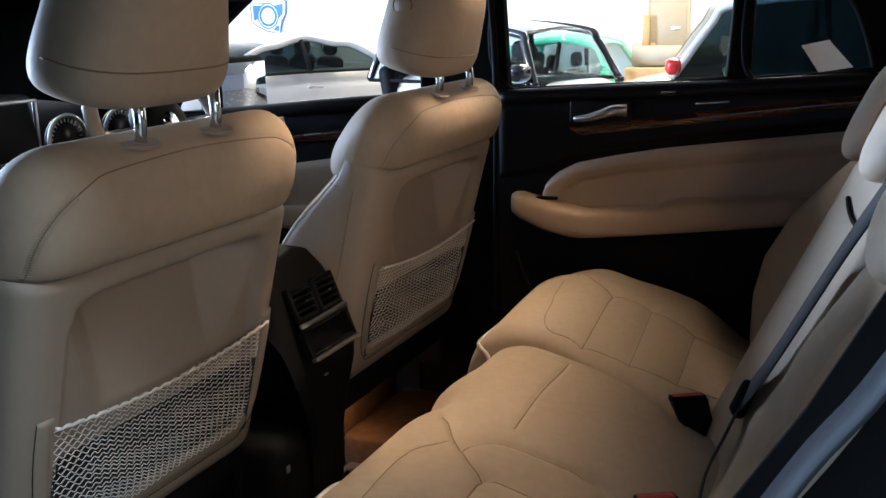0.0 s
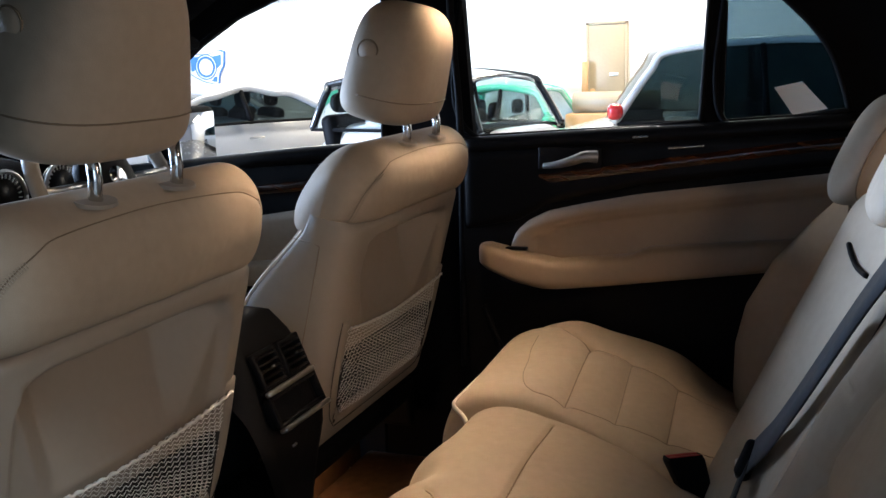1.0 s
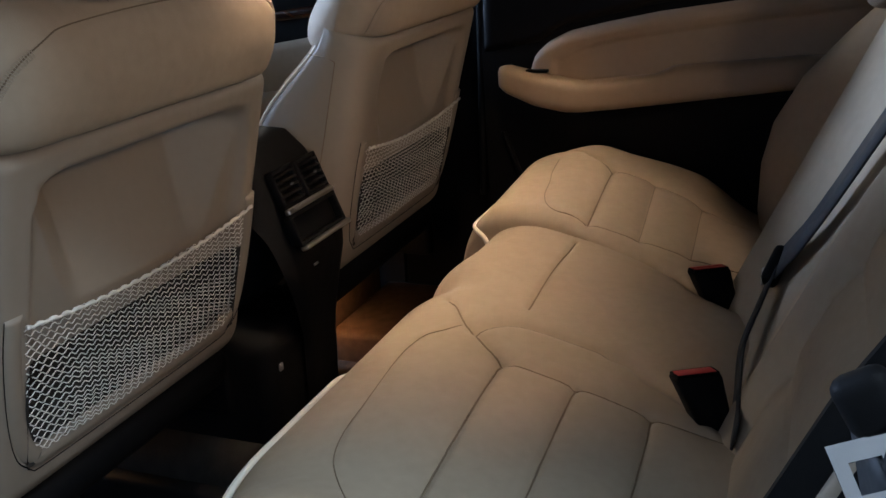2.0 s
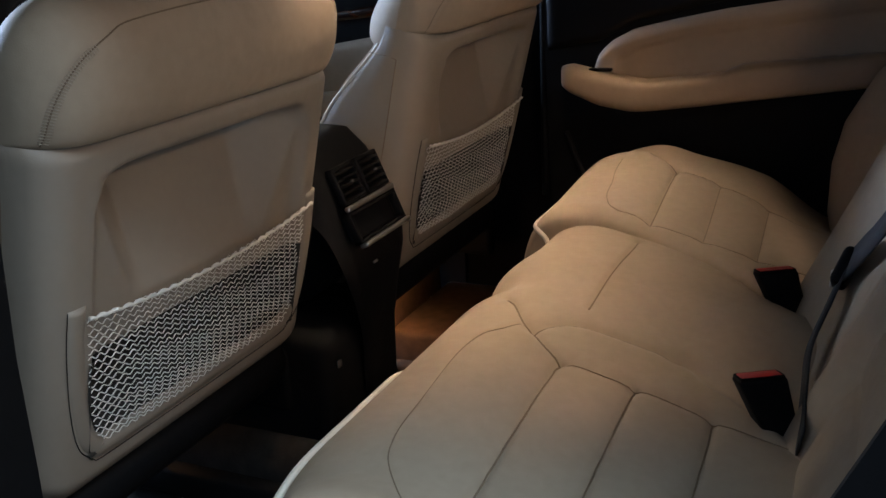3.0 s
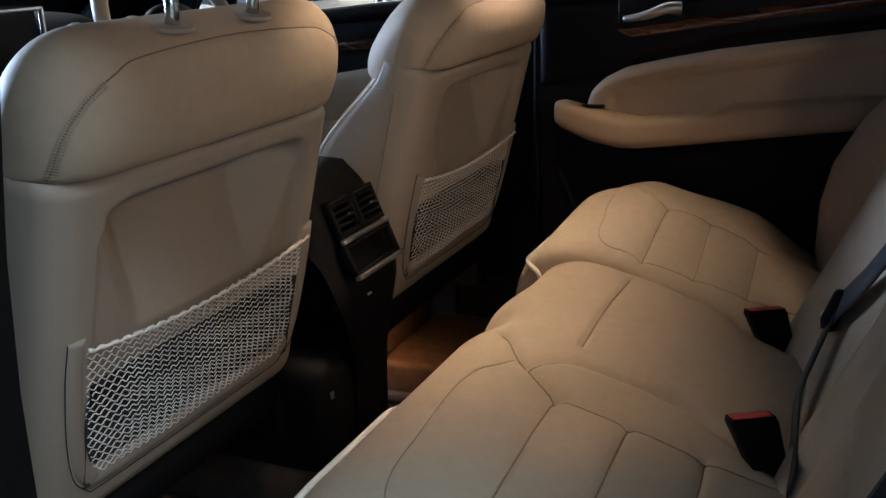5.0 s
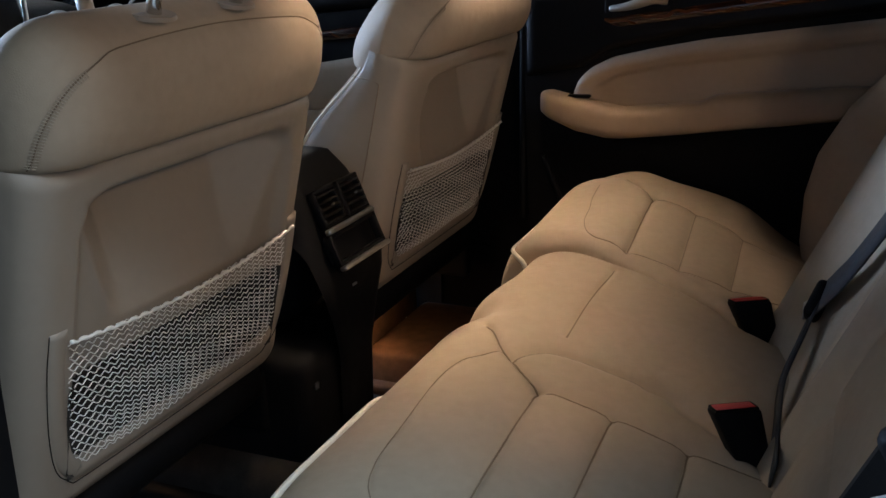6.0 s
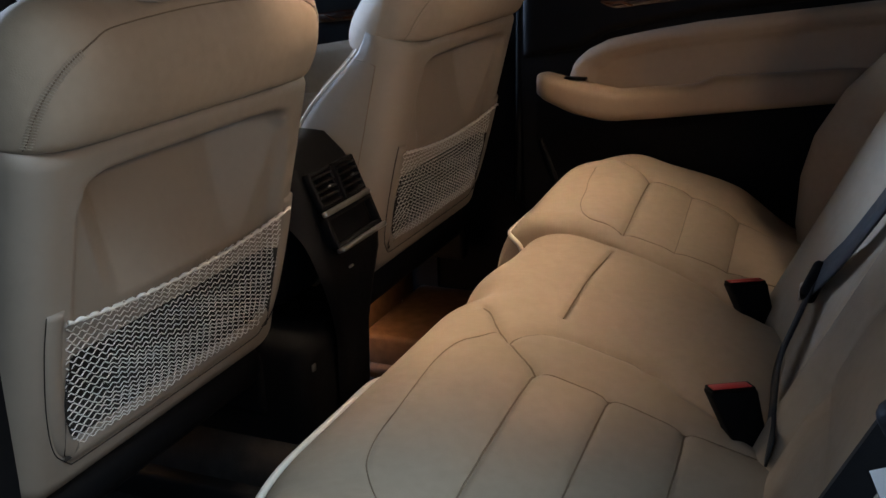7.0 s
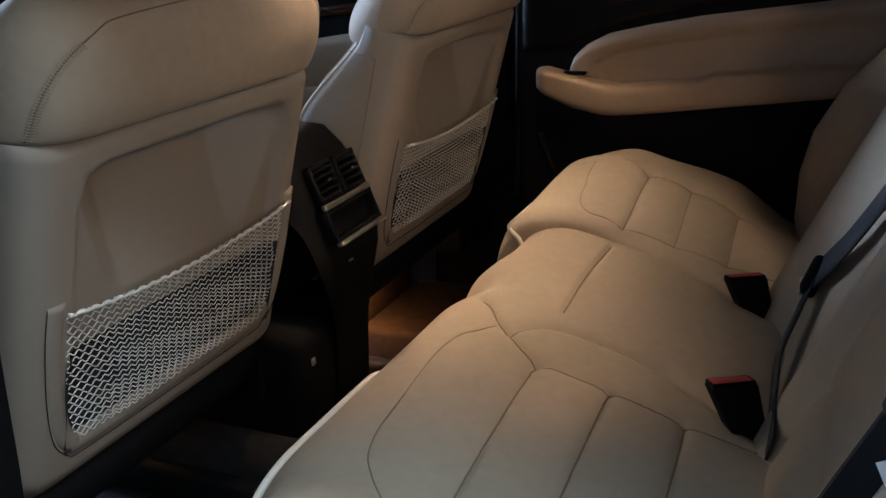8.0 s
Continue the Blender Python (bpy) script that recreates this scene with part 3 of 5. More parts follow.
def pillow(hx, hy, hz, lean=0.0, taper=1.0, power=2.7, rear=0.0):
    """A rounded cushion, narrower towards its top by the taper."""
    b = bmesh.new()
    n, k = 40, 56
    rings = []
    for i in range(1, n):
        a = -math.pi / 2 + math.pi * i / n
        sz, cz = math.sin(a), math.cos(a)
        pz = power if sz > 0 or not rear else 5.0
        z = hz * math.copysign(abs(sz) ** (2 / pz), sz)
        w = abs(cz) ** (2 / pz)
        tp = 1 - (1 - taper) * (0.5 + 0.5 * z / hz)
        ring = []
        for j in range(k):
            t = 2 * math.pi * j / k
            c, s = math.cos(t), math.sin(t)
            ring.append(b.verts.new((hx * (1 - rear * max(0.0, -s)) * tp * w * math.copysign(abs(c) ** (2 / power), c), hy * w * math.copysign(abs(s) ** (2 / power), s) + lean * z, z)))
        rings.append(ring)
    for r, q in zip(rings[:-1], rings[1:]):
        for j in range(k):
            b.faces.new((r[j], r[(j + 1) % k], q[(j + 1) % k], q[j]))
    b.faces.new(rings[0][::-1])
    b.faces.new(rings[-1])
    return b


def pillow_ring(hx, hy, hz, taper, power, rear, z):
    """The rear half of a pillow's girth at the height z."""
    w = (1 - abs(z / hz) ** 5.0) ** (1 / 5.0)
    tp = 1 - (1 - taper) * (0.5 + 0.5 * z / hz)
    out = []
    for t in np.linspace(math.pi * 0.97, math.pi * 2.03, 60):
        c, s = math.cos(t), math.sin(t)
        out.append((hx * (1 - rear * max(0.0, -s)) * tp * w * math.copysign(abs(c) ** (2 / power), c), hy * w * math.copysign(abs(s) ** (2 / power), s), z))
    return np.array(out)


front_seat(pose(-0.346, 0.804, 0.514), "almond leather front passenger seat with a net map pocket", 14.5, 1.0, (0.032, 0.150, 0.070, 0.112, 0.52, -0.036, -0.012))
front_seat(pose(0.382, 0.769, 0.523), "almond leather driver seat with a net map pocket", 15, 0.87, (0.022, 0.142, 0.070, 0.101, 0.64, -0.012, 0.012))


# ---- rear bench ----
PROF = catmull([(0.06, 0.305), (0.14, 0.318), (0.23, 0.335), (0.32, 0.357), (0.41, 0.380), (0.49, 0.392), (0.545, 0.388), (0.585, 0.370), (0.605, 0.338), (0.608, 0.30), (0.592, 0.22), (0.57, 0.13)], 240)
SPLIT = ([0.05, 0.10, 0.18, 0.24, 0.272, 0.327, 0.382, 0.447, 0.53, 0.60], [0.108, 0.110, 0.122, 0.158, 0.192, 0.222, 0.236, 0.246, 0.268, 0.275])
S_SEAM = [(-0.090, 0.530), (-0.105, 0.515), (-0.150, 0.487), (-0.175, 0.465), (-0.204, 0.441), (-0.226, 0.412)]
ARC = [(-0.175, 0.465), (-0.150, 0.451), (-0.132, 0.431), (-0.126, 0.404), (-0.125, 0.375), (-0.125, 0.339), (-0.126, 0.298)]
FOLD = [(-0.126, 0.298), (-0.130, 0.278), (-0.148, 0.257), (-0.158, 0.238), (-0.170, 0.215), (-0.200, 0.175), (-0.235, 0.13)]
PANEL_IN = [(-0.226, 0.412), (-0.227, 0.371), (-0.226, 0.325), (-0.230, 0.282), (-0.236, 0.236), (-0.241, 0.194), (-0.25, 0.12)]
FRONT_SEAM = [(-0.226, 0.412), (-0.302, 0.411), (-0.374, 0.408), (-0.452, 0.404), (-0.58, 0.396)]
INSET = [(-0.64, 0.37), (-0.60, 0.42), (-0.571, 0.447), (-0.530, 0.478), (-0.501, 0.494), (-0.455, 0.506), (-0.394, 0.512), (-0.276, 0.523), (-0.215, 0.517), (-0.190, 0.495), (-0.160, 0.482)]
ROW1 = [(-0.226, 0.325), (-0.298, 0.323), (-0.386, 0.320), (-0.58, 0.312)]
ROW2 = [(-0.236, 0.236), (-0.312, 0.231), (-0.58, 0.222)]
MID = [(-0.082, 0.422), (-0.018, 0.423), (0.094, 0.425), (0.192, 0.427)]
R_FRONT = [(0.276, 0.428), (0.398, 0.434), (0.526, 0.437)]
R_PANEL_IN = [(0.276, 0.428), (0.280, 0.345), (0.272, 0.261), (0.258, 0.12)]
R_PANEL_OUT = [(0.526, 0.437), (0.526, 0.390), (0.521, 0.359), (0.512, 0.308), (0.498, 0.272), (0.48, 0.20), (0.47, 0.12)]
R_S = [(0.645, 0.60), (0.625, 0.548), (0.596, 0.508), (0.560, 0.480), (0.526, 0.437)]
R_ROW1 = [(0.280, 0.345), (0.521, 0.359)]
R_ROW2 = [(0.272, 0.261), (0.498, 0.272)]
R_INSET = [(0.54, 0.542), (0.46, 0.535), (0.41, 0.526), (0.354, 0.520), (0.305, 0.503), (0.284, 0.482), (0.282, 0.455), (0.276, 0.428)]


def cushion(name, xs, lo, hi, crown, seams, fine, soft, front, parent, label):
    """A seat cushion: the profile drawn along x, with crowned parts and sewn grooves."""
    X0, T = np.meshgrid(xs, np.arange(len(PROF)), indexing="ij")
    y, z = PROF[:, 0][T], PROF[:, 1][T]
    f = smooth01((y - 0.10) / 0.40)
    lip = smooth01((0.605 - y) / 0.05)
    y = y + front(X0) * smooth01((y - 0.42) / 0.18)
    wlo, whi = lo(y), hi(y)
    s = (X0 - xs[0]) / (xs[-1] - xs[0])
    X = wlo + s * (whi - wlo)
    # rounded long sides
    e = np.minimum(X - wlo, whi - X)
    top = smooth01((z - 0.2) / 0.15)
    z = z - 0.030 * (1 - np.sqrt(np.clip(1 - (1 - np.clip(e / 0.035, 0, 1)) ** 2, 0, 1))) * top
    z = z + crown(X, y) * lip
    for line in soft:
        z = z - 0.0035 * np.exp(-(seam_dist(X, y, line) / 0.012) ** 2) * top
    for line in fine:
        z = z - 0.0014 * np.exp(-(seam_dist(X, y, line) / 0.003) ** 2) * top
    for line in seams:
        z = z - 0.0052 * np.exp(-(seam_dist(X, y, line) / 0.0036) ** 2) * top
    # the sides go down into the gap
    ends = lambda a, drop: np.concatenate([a[:1] - drop, a, a[-1:] - drop])
    c = sheet(name, ends(X, 0), ends(y, 0), ends(z, 0.13), LEATHER, parent, label)
    flat = np.stack([X, y], -1)[:, :200].reshape(-1, 2)
    zz = z[:, :200].reshape(-1)
    for line in seams + fine:
        p = catmull(line, 60)
        q = []
        for a, b in p:
            dd = (flat[:, 0] - a) ** 2 + (flat[:, 1] - b) ** 2
            near = np.argpartition(dd, 4)[:4]
            if dd[near[0]] < 0.0001:
                q.append((a, b, float(zz[near].mean()) + 0.0004))
        if len(q) > 3:
            part("seam", tube(q, 0.0011 if line in seams else 0.0007, 5), SEAM, c)
    return c


def rear_bench():
    e = empty("rear_bench", pose(0, 0.10, 0), "almond leather rear bench with sewn panels and piping", "rear seat")
    at = lambda o: setattr(o, "location", (0, -0.10, 0)) or o
    cm = lambda l: [tuple(q) for q in catmull(l, 50)]
    # wide part
    def crown_w(X, Y):
        c = 0.020 * np.exp(-((X + 0.615) / 0.05) ** 2) * smooth01((Y - 0.10) / 0.2)
        c += 0.010 * np.exp(-((X - 0.04) / 0.11) ** 2)
        for a in (0.27, 0.358, 0.17):
            c += 0.0004 * np.exp(-((Y - a) / 0.03) ** 2) * smooth01((-0.24 - X) / 0.04)
        c += 0.004 * np.exp(-((Y - 0.46) / 0.04) ** 2) * smooth01((-0.15 - X) / 0.06)
        return c
    def front_w(X):
        f = -0.045 * smooth01((-0.45 - X) / 0.24) ** 1.4 - 0.012 * smooth01((X + 0.02) / 0.2)
        f -= 0.030 * np.exp(-((X + 0.035) / 0.035) ** 2)
        return f
    xs = np.linspace(-0.69, 0.27, 300)
    at(cushion("wide_cushion", xs, lambda y: -0.69 + 0 * y, lambda y: np.interp(y, *SPLIT) - 0.003, crown_w,
               [cm(l) for l in (S_SEAM, ARC, FRONT_SEAM)] + [ROW1, ROW2, MID], [cm(INSET), PANEL_IN],
               [cm(S_SEAM), cm(ARC), FRONT_SEAM, PANEL_IN, ROW1, ROW2, cm(FOLD), cm(FOLD), cm(FOLD)], front_w, e, "almond leather seat cushion with sewn panels"))
    # narrow part
    def crown_n(X, Y):
        c = 0.026 * np.exp(-((X - 0.58) / 0.15) ** 2) * smooth01((Y - 0.06) / 0.36) * (1 - 0.22 * smooth01((Y - 0.46) / 0.12)) + 0.012 * smooth01((Y - 0.36) / 0.16)
        c += 0.006 * np.exp(-((X - 0.43) / 0.10) ** 2)
        for a in (0.29, 0.378, 0.18):
            c += 0.0004 * np.exp(-((Y - a) / 0.03) ** 2) * smooth01((X - 0.24) / 0.04)
        c += 0.004 * np.exp(-((Y - 0.48) / 0.04) ** 2)
        c += 0.010 * np.exp(-((Y - 0.33) / 0.08) ** 2) * smooth01((X - 0.48) / 0.12)
        c -= 0.036 * smooth01((0.30 - Y) / 0.13) * smooth01((X - 0.42) / 0.2)
        return c
    front_n = lambda X: 0.038 - 0.05 * smooth01((X - 0.52) / 0.17) ** 1.4
    xs = np.linspace(0.25, 0.69, 150)
    at(cushion("narrow_cushion", xs, lambda y: np.interp(y, *SPLIT) + 0.003, lambda y: 0.69 + 0 * y, crown_n,
               [cm(R_S), R_FRONT], [cm(R_INSET), R_PANEL_IN, R_PANEL_OUT, R_ROW1, R_ROW2],
               [R_FRONT, cm(R_S), R_PANEL_OUT, R_ROW1, R_ROW2], front_n, e, "almond leather seat cushion with sewn panels"))
    # piping at the front edges
    xs = np.linspace(-0.685, -0.075, 60)
    y = 0.599 + front_w(xs) + 0.003
    c = np.stack([xs, y, 0.356 - 0.030 * smooth01((xs + 0.30) / 0.12)], 1)
    at(part("piping", tube(c, 0.0042, 8), PIPING, e, "cream leather piping"))
    c = catmull([(x, 0.596 + float(front_n(x)), 0.362) for x in (0.62, 0.54, 0.46, 0.38, 0.32)] + [(0.296, 0.629, 0.362), (0.280, 0.618, 0.360), (0.275, 0.602, 0.345), (0.274, 0.590, 0.30), (0.273, 0.578, 0.22)], 70)
    at(part("piping", tube(c, 0.0042, 8), PIPING, e, "cream leather piping"))
    # box under the cushions
    at(part("bench_base", box(1.34, 0.42, 0.22, 0.03, 3, (0, 0.34, 0.10)), BLACK, e, "black carpeted bench base"))
    # backrests
    def back(name, x0, x1, top, side, bol, label, extra):
        xs = np.linspace(x0, x1, 110)
        vs = np.linspace(0.27, top, 120)
        X, V = np.meshgrid(xs, vs, indexing="ij")
        y = 0.126 - (V - 0.35) * 0.46
        z = V.copy()
        y = y + bol(X, V)
        ed = np.minimum(X - x0, x1 - X)
        y = y - side * (1 - np.sqrt(np.clip(1 - (1 - np.clip(ed / (side + 0.005), 0, 1)) ** 2, 0, 1)))
        k = np.clip((V - top + 0.06) / 0.06, 0, 0.999)
        y = y - 0.09 * (1 - np.sqrt(1 - k * k))
        for line, w, dp in extra:
            y = y - dp * np.exp(-(seam_dist(X, V, line) / w) ** 2)
        return at(sheet(name, X, y, z, LEATHER, e, label))
    bolr = lambda X, V: np.interp(V, [0.27, 0.33, 0.418, 0.493, 0.577, 0.657, 0.73], [0.012, 0.050, 0.088, 0.105, 0.098, 0.064, 0.024]) * np.exp(-((X - 0.60) / 0.06) ** 2) + 0.012 * np.exp(-((X - 0.27) / 0.05) ** 2) * smooth01((0.74 - V) / 0.2)
    bolm = lambda X, V: 0.012 + 0.045 * smooth01((X + 0.02) / 0.2)
    boll = lambda X, V: 0.028 * np.exp(-((X + 0.60) / 0.05) ** 2) * smooth01((0.76 - V) / 0.22) + 0.022 * np.exp(-((X + 0.21) / 0.06) ** 2) * smooth01((0.74 - V) / 0.16)
    lr = [[(0.27, 0.27), (0.265, 0.5), (0.29, 0.66)], [(0.53, 0.27), (0.54, 0.5), (0.50, 0.66)], [(0.265, 0.42), (0.54, 0.42)], [(0.265, 0.54), (0.54, 0.54)], [(0.29, 0.66), (0.50, 0.66)]]
    ll = [[(-x, z) for x, z in l] for l in lr]
    back("narrow_backrest", 0.223, 0.675, 0.785, 0.045, bolr, "almond leather backrest with side bolster", [(l, 0.003, 0.004) for l in lr] + [(l, 0.02, 0.006) for l in lr])
    back("middle_backrest", -0.135, 0.220, 0.79, 0.010, bolm, "almond leather middle backrest", [])
    back("wide_backrest", -0.66, -0.138, 0.775, 0.020, boll, "almond leather backrest with side bolster", [(l, 0.003, 0.004) for l in ll] + [(l, 0.02, 0.006) for l in ll] + [([(-0.25, 0.62), (-0.14, 0.63)], 0.003, 0.004)])
    at(part("back_panel", box(1.33, 0.05, 0.55, 0.02, 2, (0, -0.10, 0.50), None, pose(0, 0, 0, 20, 0, 0)), BLACK, e, "black carpeted back of the bench"))
    at(part("pull_strap", tube(catmull([(0.109, 0.010, 0.703), (0.084, 0.007, 0.693), (0.054, 0.001, 0.684), (0.016, -0.008, 0.682)], 20), 0.0035, 8), BLACK, e, "black armrest pull strap"))
    # three headrests
    for x, y, z, hx, hz in ((0.44, -0.042, 0.795, 0.125, 0.085), (-0.002, -0.074, 0.815, 0.098, 0.066), (-0.437, -0.100, 0.826, 0.118, 0.084)):
        h = part("headrest", pillow(hx, 0.056, hz, -0.45, 0.94, 3.3), LEATHER, e, "almond leather headrest")
        h.location = (x, y - 0.10, z)
        loop = []
        for a in np.linspace(-0.15 * math.pi, 1.15 * math.pi, 40):
            zz = -0.86 * hz * math.cos(a)
            w = (1 - abs(zz / hz) ** 3.3) ** (1 / 3.3)
            dy = 0.030 * math.sin(a) - 0.006
            side = (1 - abs(dy / (0.056 * w)) ** 3.3) ** (1 / 3.3)
            loop.append((-hx * w * side * (1 - 0.03 * (1 + zz / hz)), dy - 0.45 * zz, zz))
        part("headrest_seam", tube(loop, 0.0015, 6), SEAM, h)
        for px in (-0.05, 0.05):
            part("headrest_post", tube([(px, 0.45 * hz, -hz - 0.05), (px, 0.40 * hz, -hz + 0.02)], 0.007, 10), CHROME, h, "chrome headrest post")
    return e


rear_bench()


# ---- belts and buckles of the bench ----
def buckle(x, y, z, double):
    """A buckle that leans out of the fold between cushion and backrest: tapered housing, sunk red button."""
    e = empty("belt_buckle", pose(x, y, z, 0, 0, -60) @ pose(0, 0, 0, -10, 0, 0), "black belt buckle with a red release button between the cushions", "belt buckle", "rear belt buckles")
    w = 0.056 if double else 0.054
    b = bmesh.new()
    box(w, 0.028, 0.105, 0.004, 3, (0, 0, -0.0525), b)
    for v in b.verts:
        k = -v.co.z / 0.105
        v.co.x *= 1 - 0.10 * k
        v.co.z *= 1 - 0.45 * smooth01(0.5 - v.co.x / w) * k
        v.co.x += 0.022 * k
    part("housing", b, BLACK, e)
    part("rim", frame_bm(w - 0.004, 0.024, 0.0025, 0.004, (0, 0, 0)), BLACK, e).matrix_basis = pose(0, 0, 0.0005, 90, 0, 0)
    for dy in ((-0.0062, 0.0062) if double else (0.0,)):
        part("release_button", box(w - 0.009, 0.0095 if double else 0.020, 0.008, 0.0015, 2, (0, dy, -0.0008)), RED, e, "red release button")
    return e


buckle(-0.205, 0.193, 0.378, False)
buckle(0.135, 0.219, 0.378, True)


def middle_belt():
    o = np.array((-0.05, 0.02, 0.74))
    e = empty("middle_seat_belt", pose(*o), "dark grey middle seat belt across the backrest", "seat belt", "rear seat belts")
    lie = lambda x, z: (x, 0.160 - (z - 0.35) * 0.46, z)
    a = catmull([lie(-0.27, 0.800), lie(-0.23, 0.765), lie(-0.183, 0.715), lie(-0.15, 0.660), lie(-0.105, 0.567), lie(-0.06, 0.500), lie(-0.02, 0.466), lie(0.022, 0.430)], 40)
    part("webbing", strap(a - o, 0.046, 0.003, [(0.374, -0.10, 0.372)] * 40), WEB, e)
    c = catmull([lie(0.022, 0.430), lie(-0.03, 0.400), (-0.10, 0.150, 0.372), (-0.18, 0.148, 0.352), (-0.27, 0.142, 0.34)], 30)
    part("lap_webbing", strap(c - o, 0.034, 0.003, [(1.0, 0.16, -0.40)] * 30), WEB, e)
    part("tongue_holder", box(0.040, 0.020, 0.052, 0.008, 3, tuple(np.array(lie(0.022, 0.430)) - o), None, pose(0, 0, 0, 20, 35, 0)), BLACK, e, "black plastic tongue holder")
    part("tongue", box(0.024, 0.003, 0.045, 0.001, 1, tuple(np.array(lie(0.055, 0.408)) - o), None, pose(0, 0, 0, 22, -55, 0)), SATIN, e, "steel belt tongue")


middle_belt()


def near_belt():
    o = np.array((-0.76, 0.044, 0.62))
    e = empty("outer_seat_belt", pose(*o), "dark seat belt hanging beside the outer seat with a steel tongue", "seat belt", "rear seat belts")
    a = catmull([(-0.735, -0.21, 1.02), (-0.75, -0.092, 0.85), (-0.757, -0.038, 0.757), (-0.76, -0.008, 0.713), (-0.762, 0.022, 0.66), (-0.762, 0.038, 0.625)], 30)
    part("webbing", strap(a - o, 0.047, 0.003, [(1.0, 0.30, -0.32)] * 30), WEB, e)
    c = catmull([(-0.762, 0.042, 0.625), (-0.758, 0.015, 0.50), (-0.75, -0.03, 0.30)], 20)
    part("lap_webbing", strap(c - o, 0.047, 0.003, [(1.0, 0.30, -0.32)] * 20), WEB, e)
    part("tongue_holder", box(0.018, 0.030, 0.034, 0.008, 3, (-0.006, 0.000, 0.030), None, pose(0, 0, 0, -30, 0, 0)), BLACK, e, "dark plastic tongue holder")
    b = prism([(-0.016, 0.0), (0.016, 0.0), (0.014, -0.028), (0.009, -0.036), (-0.009, -0.036), (-0.014, -0.028)], [[(-0.008, -0.010), (0.008, -0.010), (0.007, -0.026), (-0.007, -0.026)]], -0.0022, 0.0022)
    t = part("tongue", b, CHROME, e, "steel belt tongue", smooth=False)
    t.matrix_basis = pose(-0.012, 0.004, 0.012, -22, 35, 0)
    # black trim between the seat and the door opening
    tr = [(-0.30, 0.0), (0.215, 0.0), (0.148, 0.42), (0.106, 0.52), (0.060, 0.62), (0.0, 0.72), (-0.07, 0.86), (-0.30, 0.90)]
    w = tagged(part("wall_side_trim", prism(tr, [], -0.713, -0.706), BLACK, smooth=False), "black plastic trim beside the rear seat", "side trim", kind="structure")
    part("trim_edge", tube(catmull([(-0.71, y - 0.03, z) for y, z in tr[1:-1]], 40), 0.006, 8), SHELL, w, "grey trim edge")


near_belt()


# ---- far doors ----
def bump_panel(name, outline, x_edge, x_mid, material, parent, label, fold=None, res=(90, 40)):
    """A padded panel on the far door: an outline in (y, z), swelling towards the cabin."""
    top = np.array(outline[0])
    bot = np.array(outline[1])
    y0, y1 = max(top[:, 0].min(), bot[:, 0].min()), min(top[:, 0].max(), bot[:, 0].max())
    Y, S = np.meshgrid(np.linspace(y0, y1, res[0]), np.linspace(0, 1, res[1]), indexing="ij")
    zt = np.interp(Y, top[::-1, 0], top[::-1, 1]) if top[0, 0] > top[-1, 0] else np.interp(Y, top[:, 0], top[:, 1])
    zb = np.interp(Y, bot[::-1, 0], bot[::-1, 1]) if bot[0, 0] > bot[-1, 0] else np.interp(Y, bot[:, 0], bot[:, 1])
    Z = zb + S * (zt - zb)
    e = np.minimum(np.minimum(S, 1 - S) * np.maximum(zt - zb, 1e-4), np.minimum(Y - y0, y1 - Y) + 0.004)
    X = x_edge + (x_mid - x_edge) * np.sqrt(np.clip(1 - (1 - np.clip(e / 0.02, 0, 1)) ** 2, 0, 1))
    if fold is not None:
        d = seam_dist(Y, Z, fold)
        below = Z < np.interp(Y, [p[0] for p in fold[::-1]], [p[1] for p in fold[::-1]])
        X = X + np.where(below & (Y < fold[0][0]), 0.006 * smooth01(d / 0.012), 0) + 0.002 * np.exp(-(d / 0.004) ** 2)
    return sheet(name, X, Y, Z, material, parent, label)


def arm_rest(stations, parent, name, material, label):
    """A long grip: at each station y, z of top and bottom and how far it stands out."""
    st = np.array(stations)
    ys = np.linspace(st[0, 0], st[-1, 0], 80)
    th = np.linspace(0, 2 * math.pi, 32, endpoint=False)
    X, Y, Z = [], [], []
    order = np.argsort(st[:, 0])
    for y in ys:
        zt, zb, out = (np.interp(y, st[order, 0], st[order, k]) for k in (1, 2, 3))
        c, s = np.cos(th), np.sin(th)
        X.append(0.70 - out * (0.5 + 0.5 * np.sign(c) * np.abs(c) ** 0.5))
        Y.append(np.full_like(th, y))
        Z.append((zt + zb) / 2 + (zt - zb) / 2 * np.sign(s) * np.abs(s) ** 0.6)
    return sheet(name, np.array(X), np.array(Y), np.array(Z), material, parent, label, close_v=True)


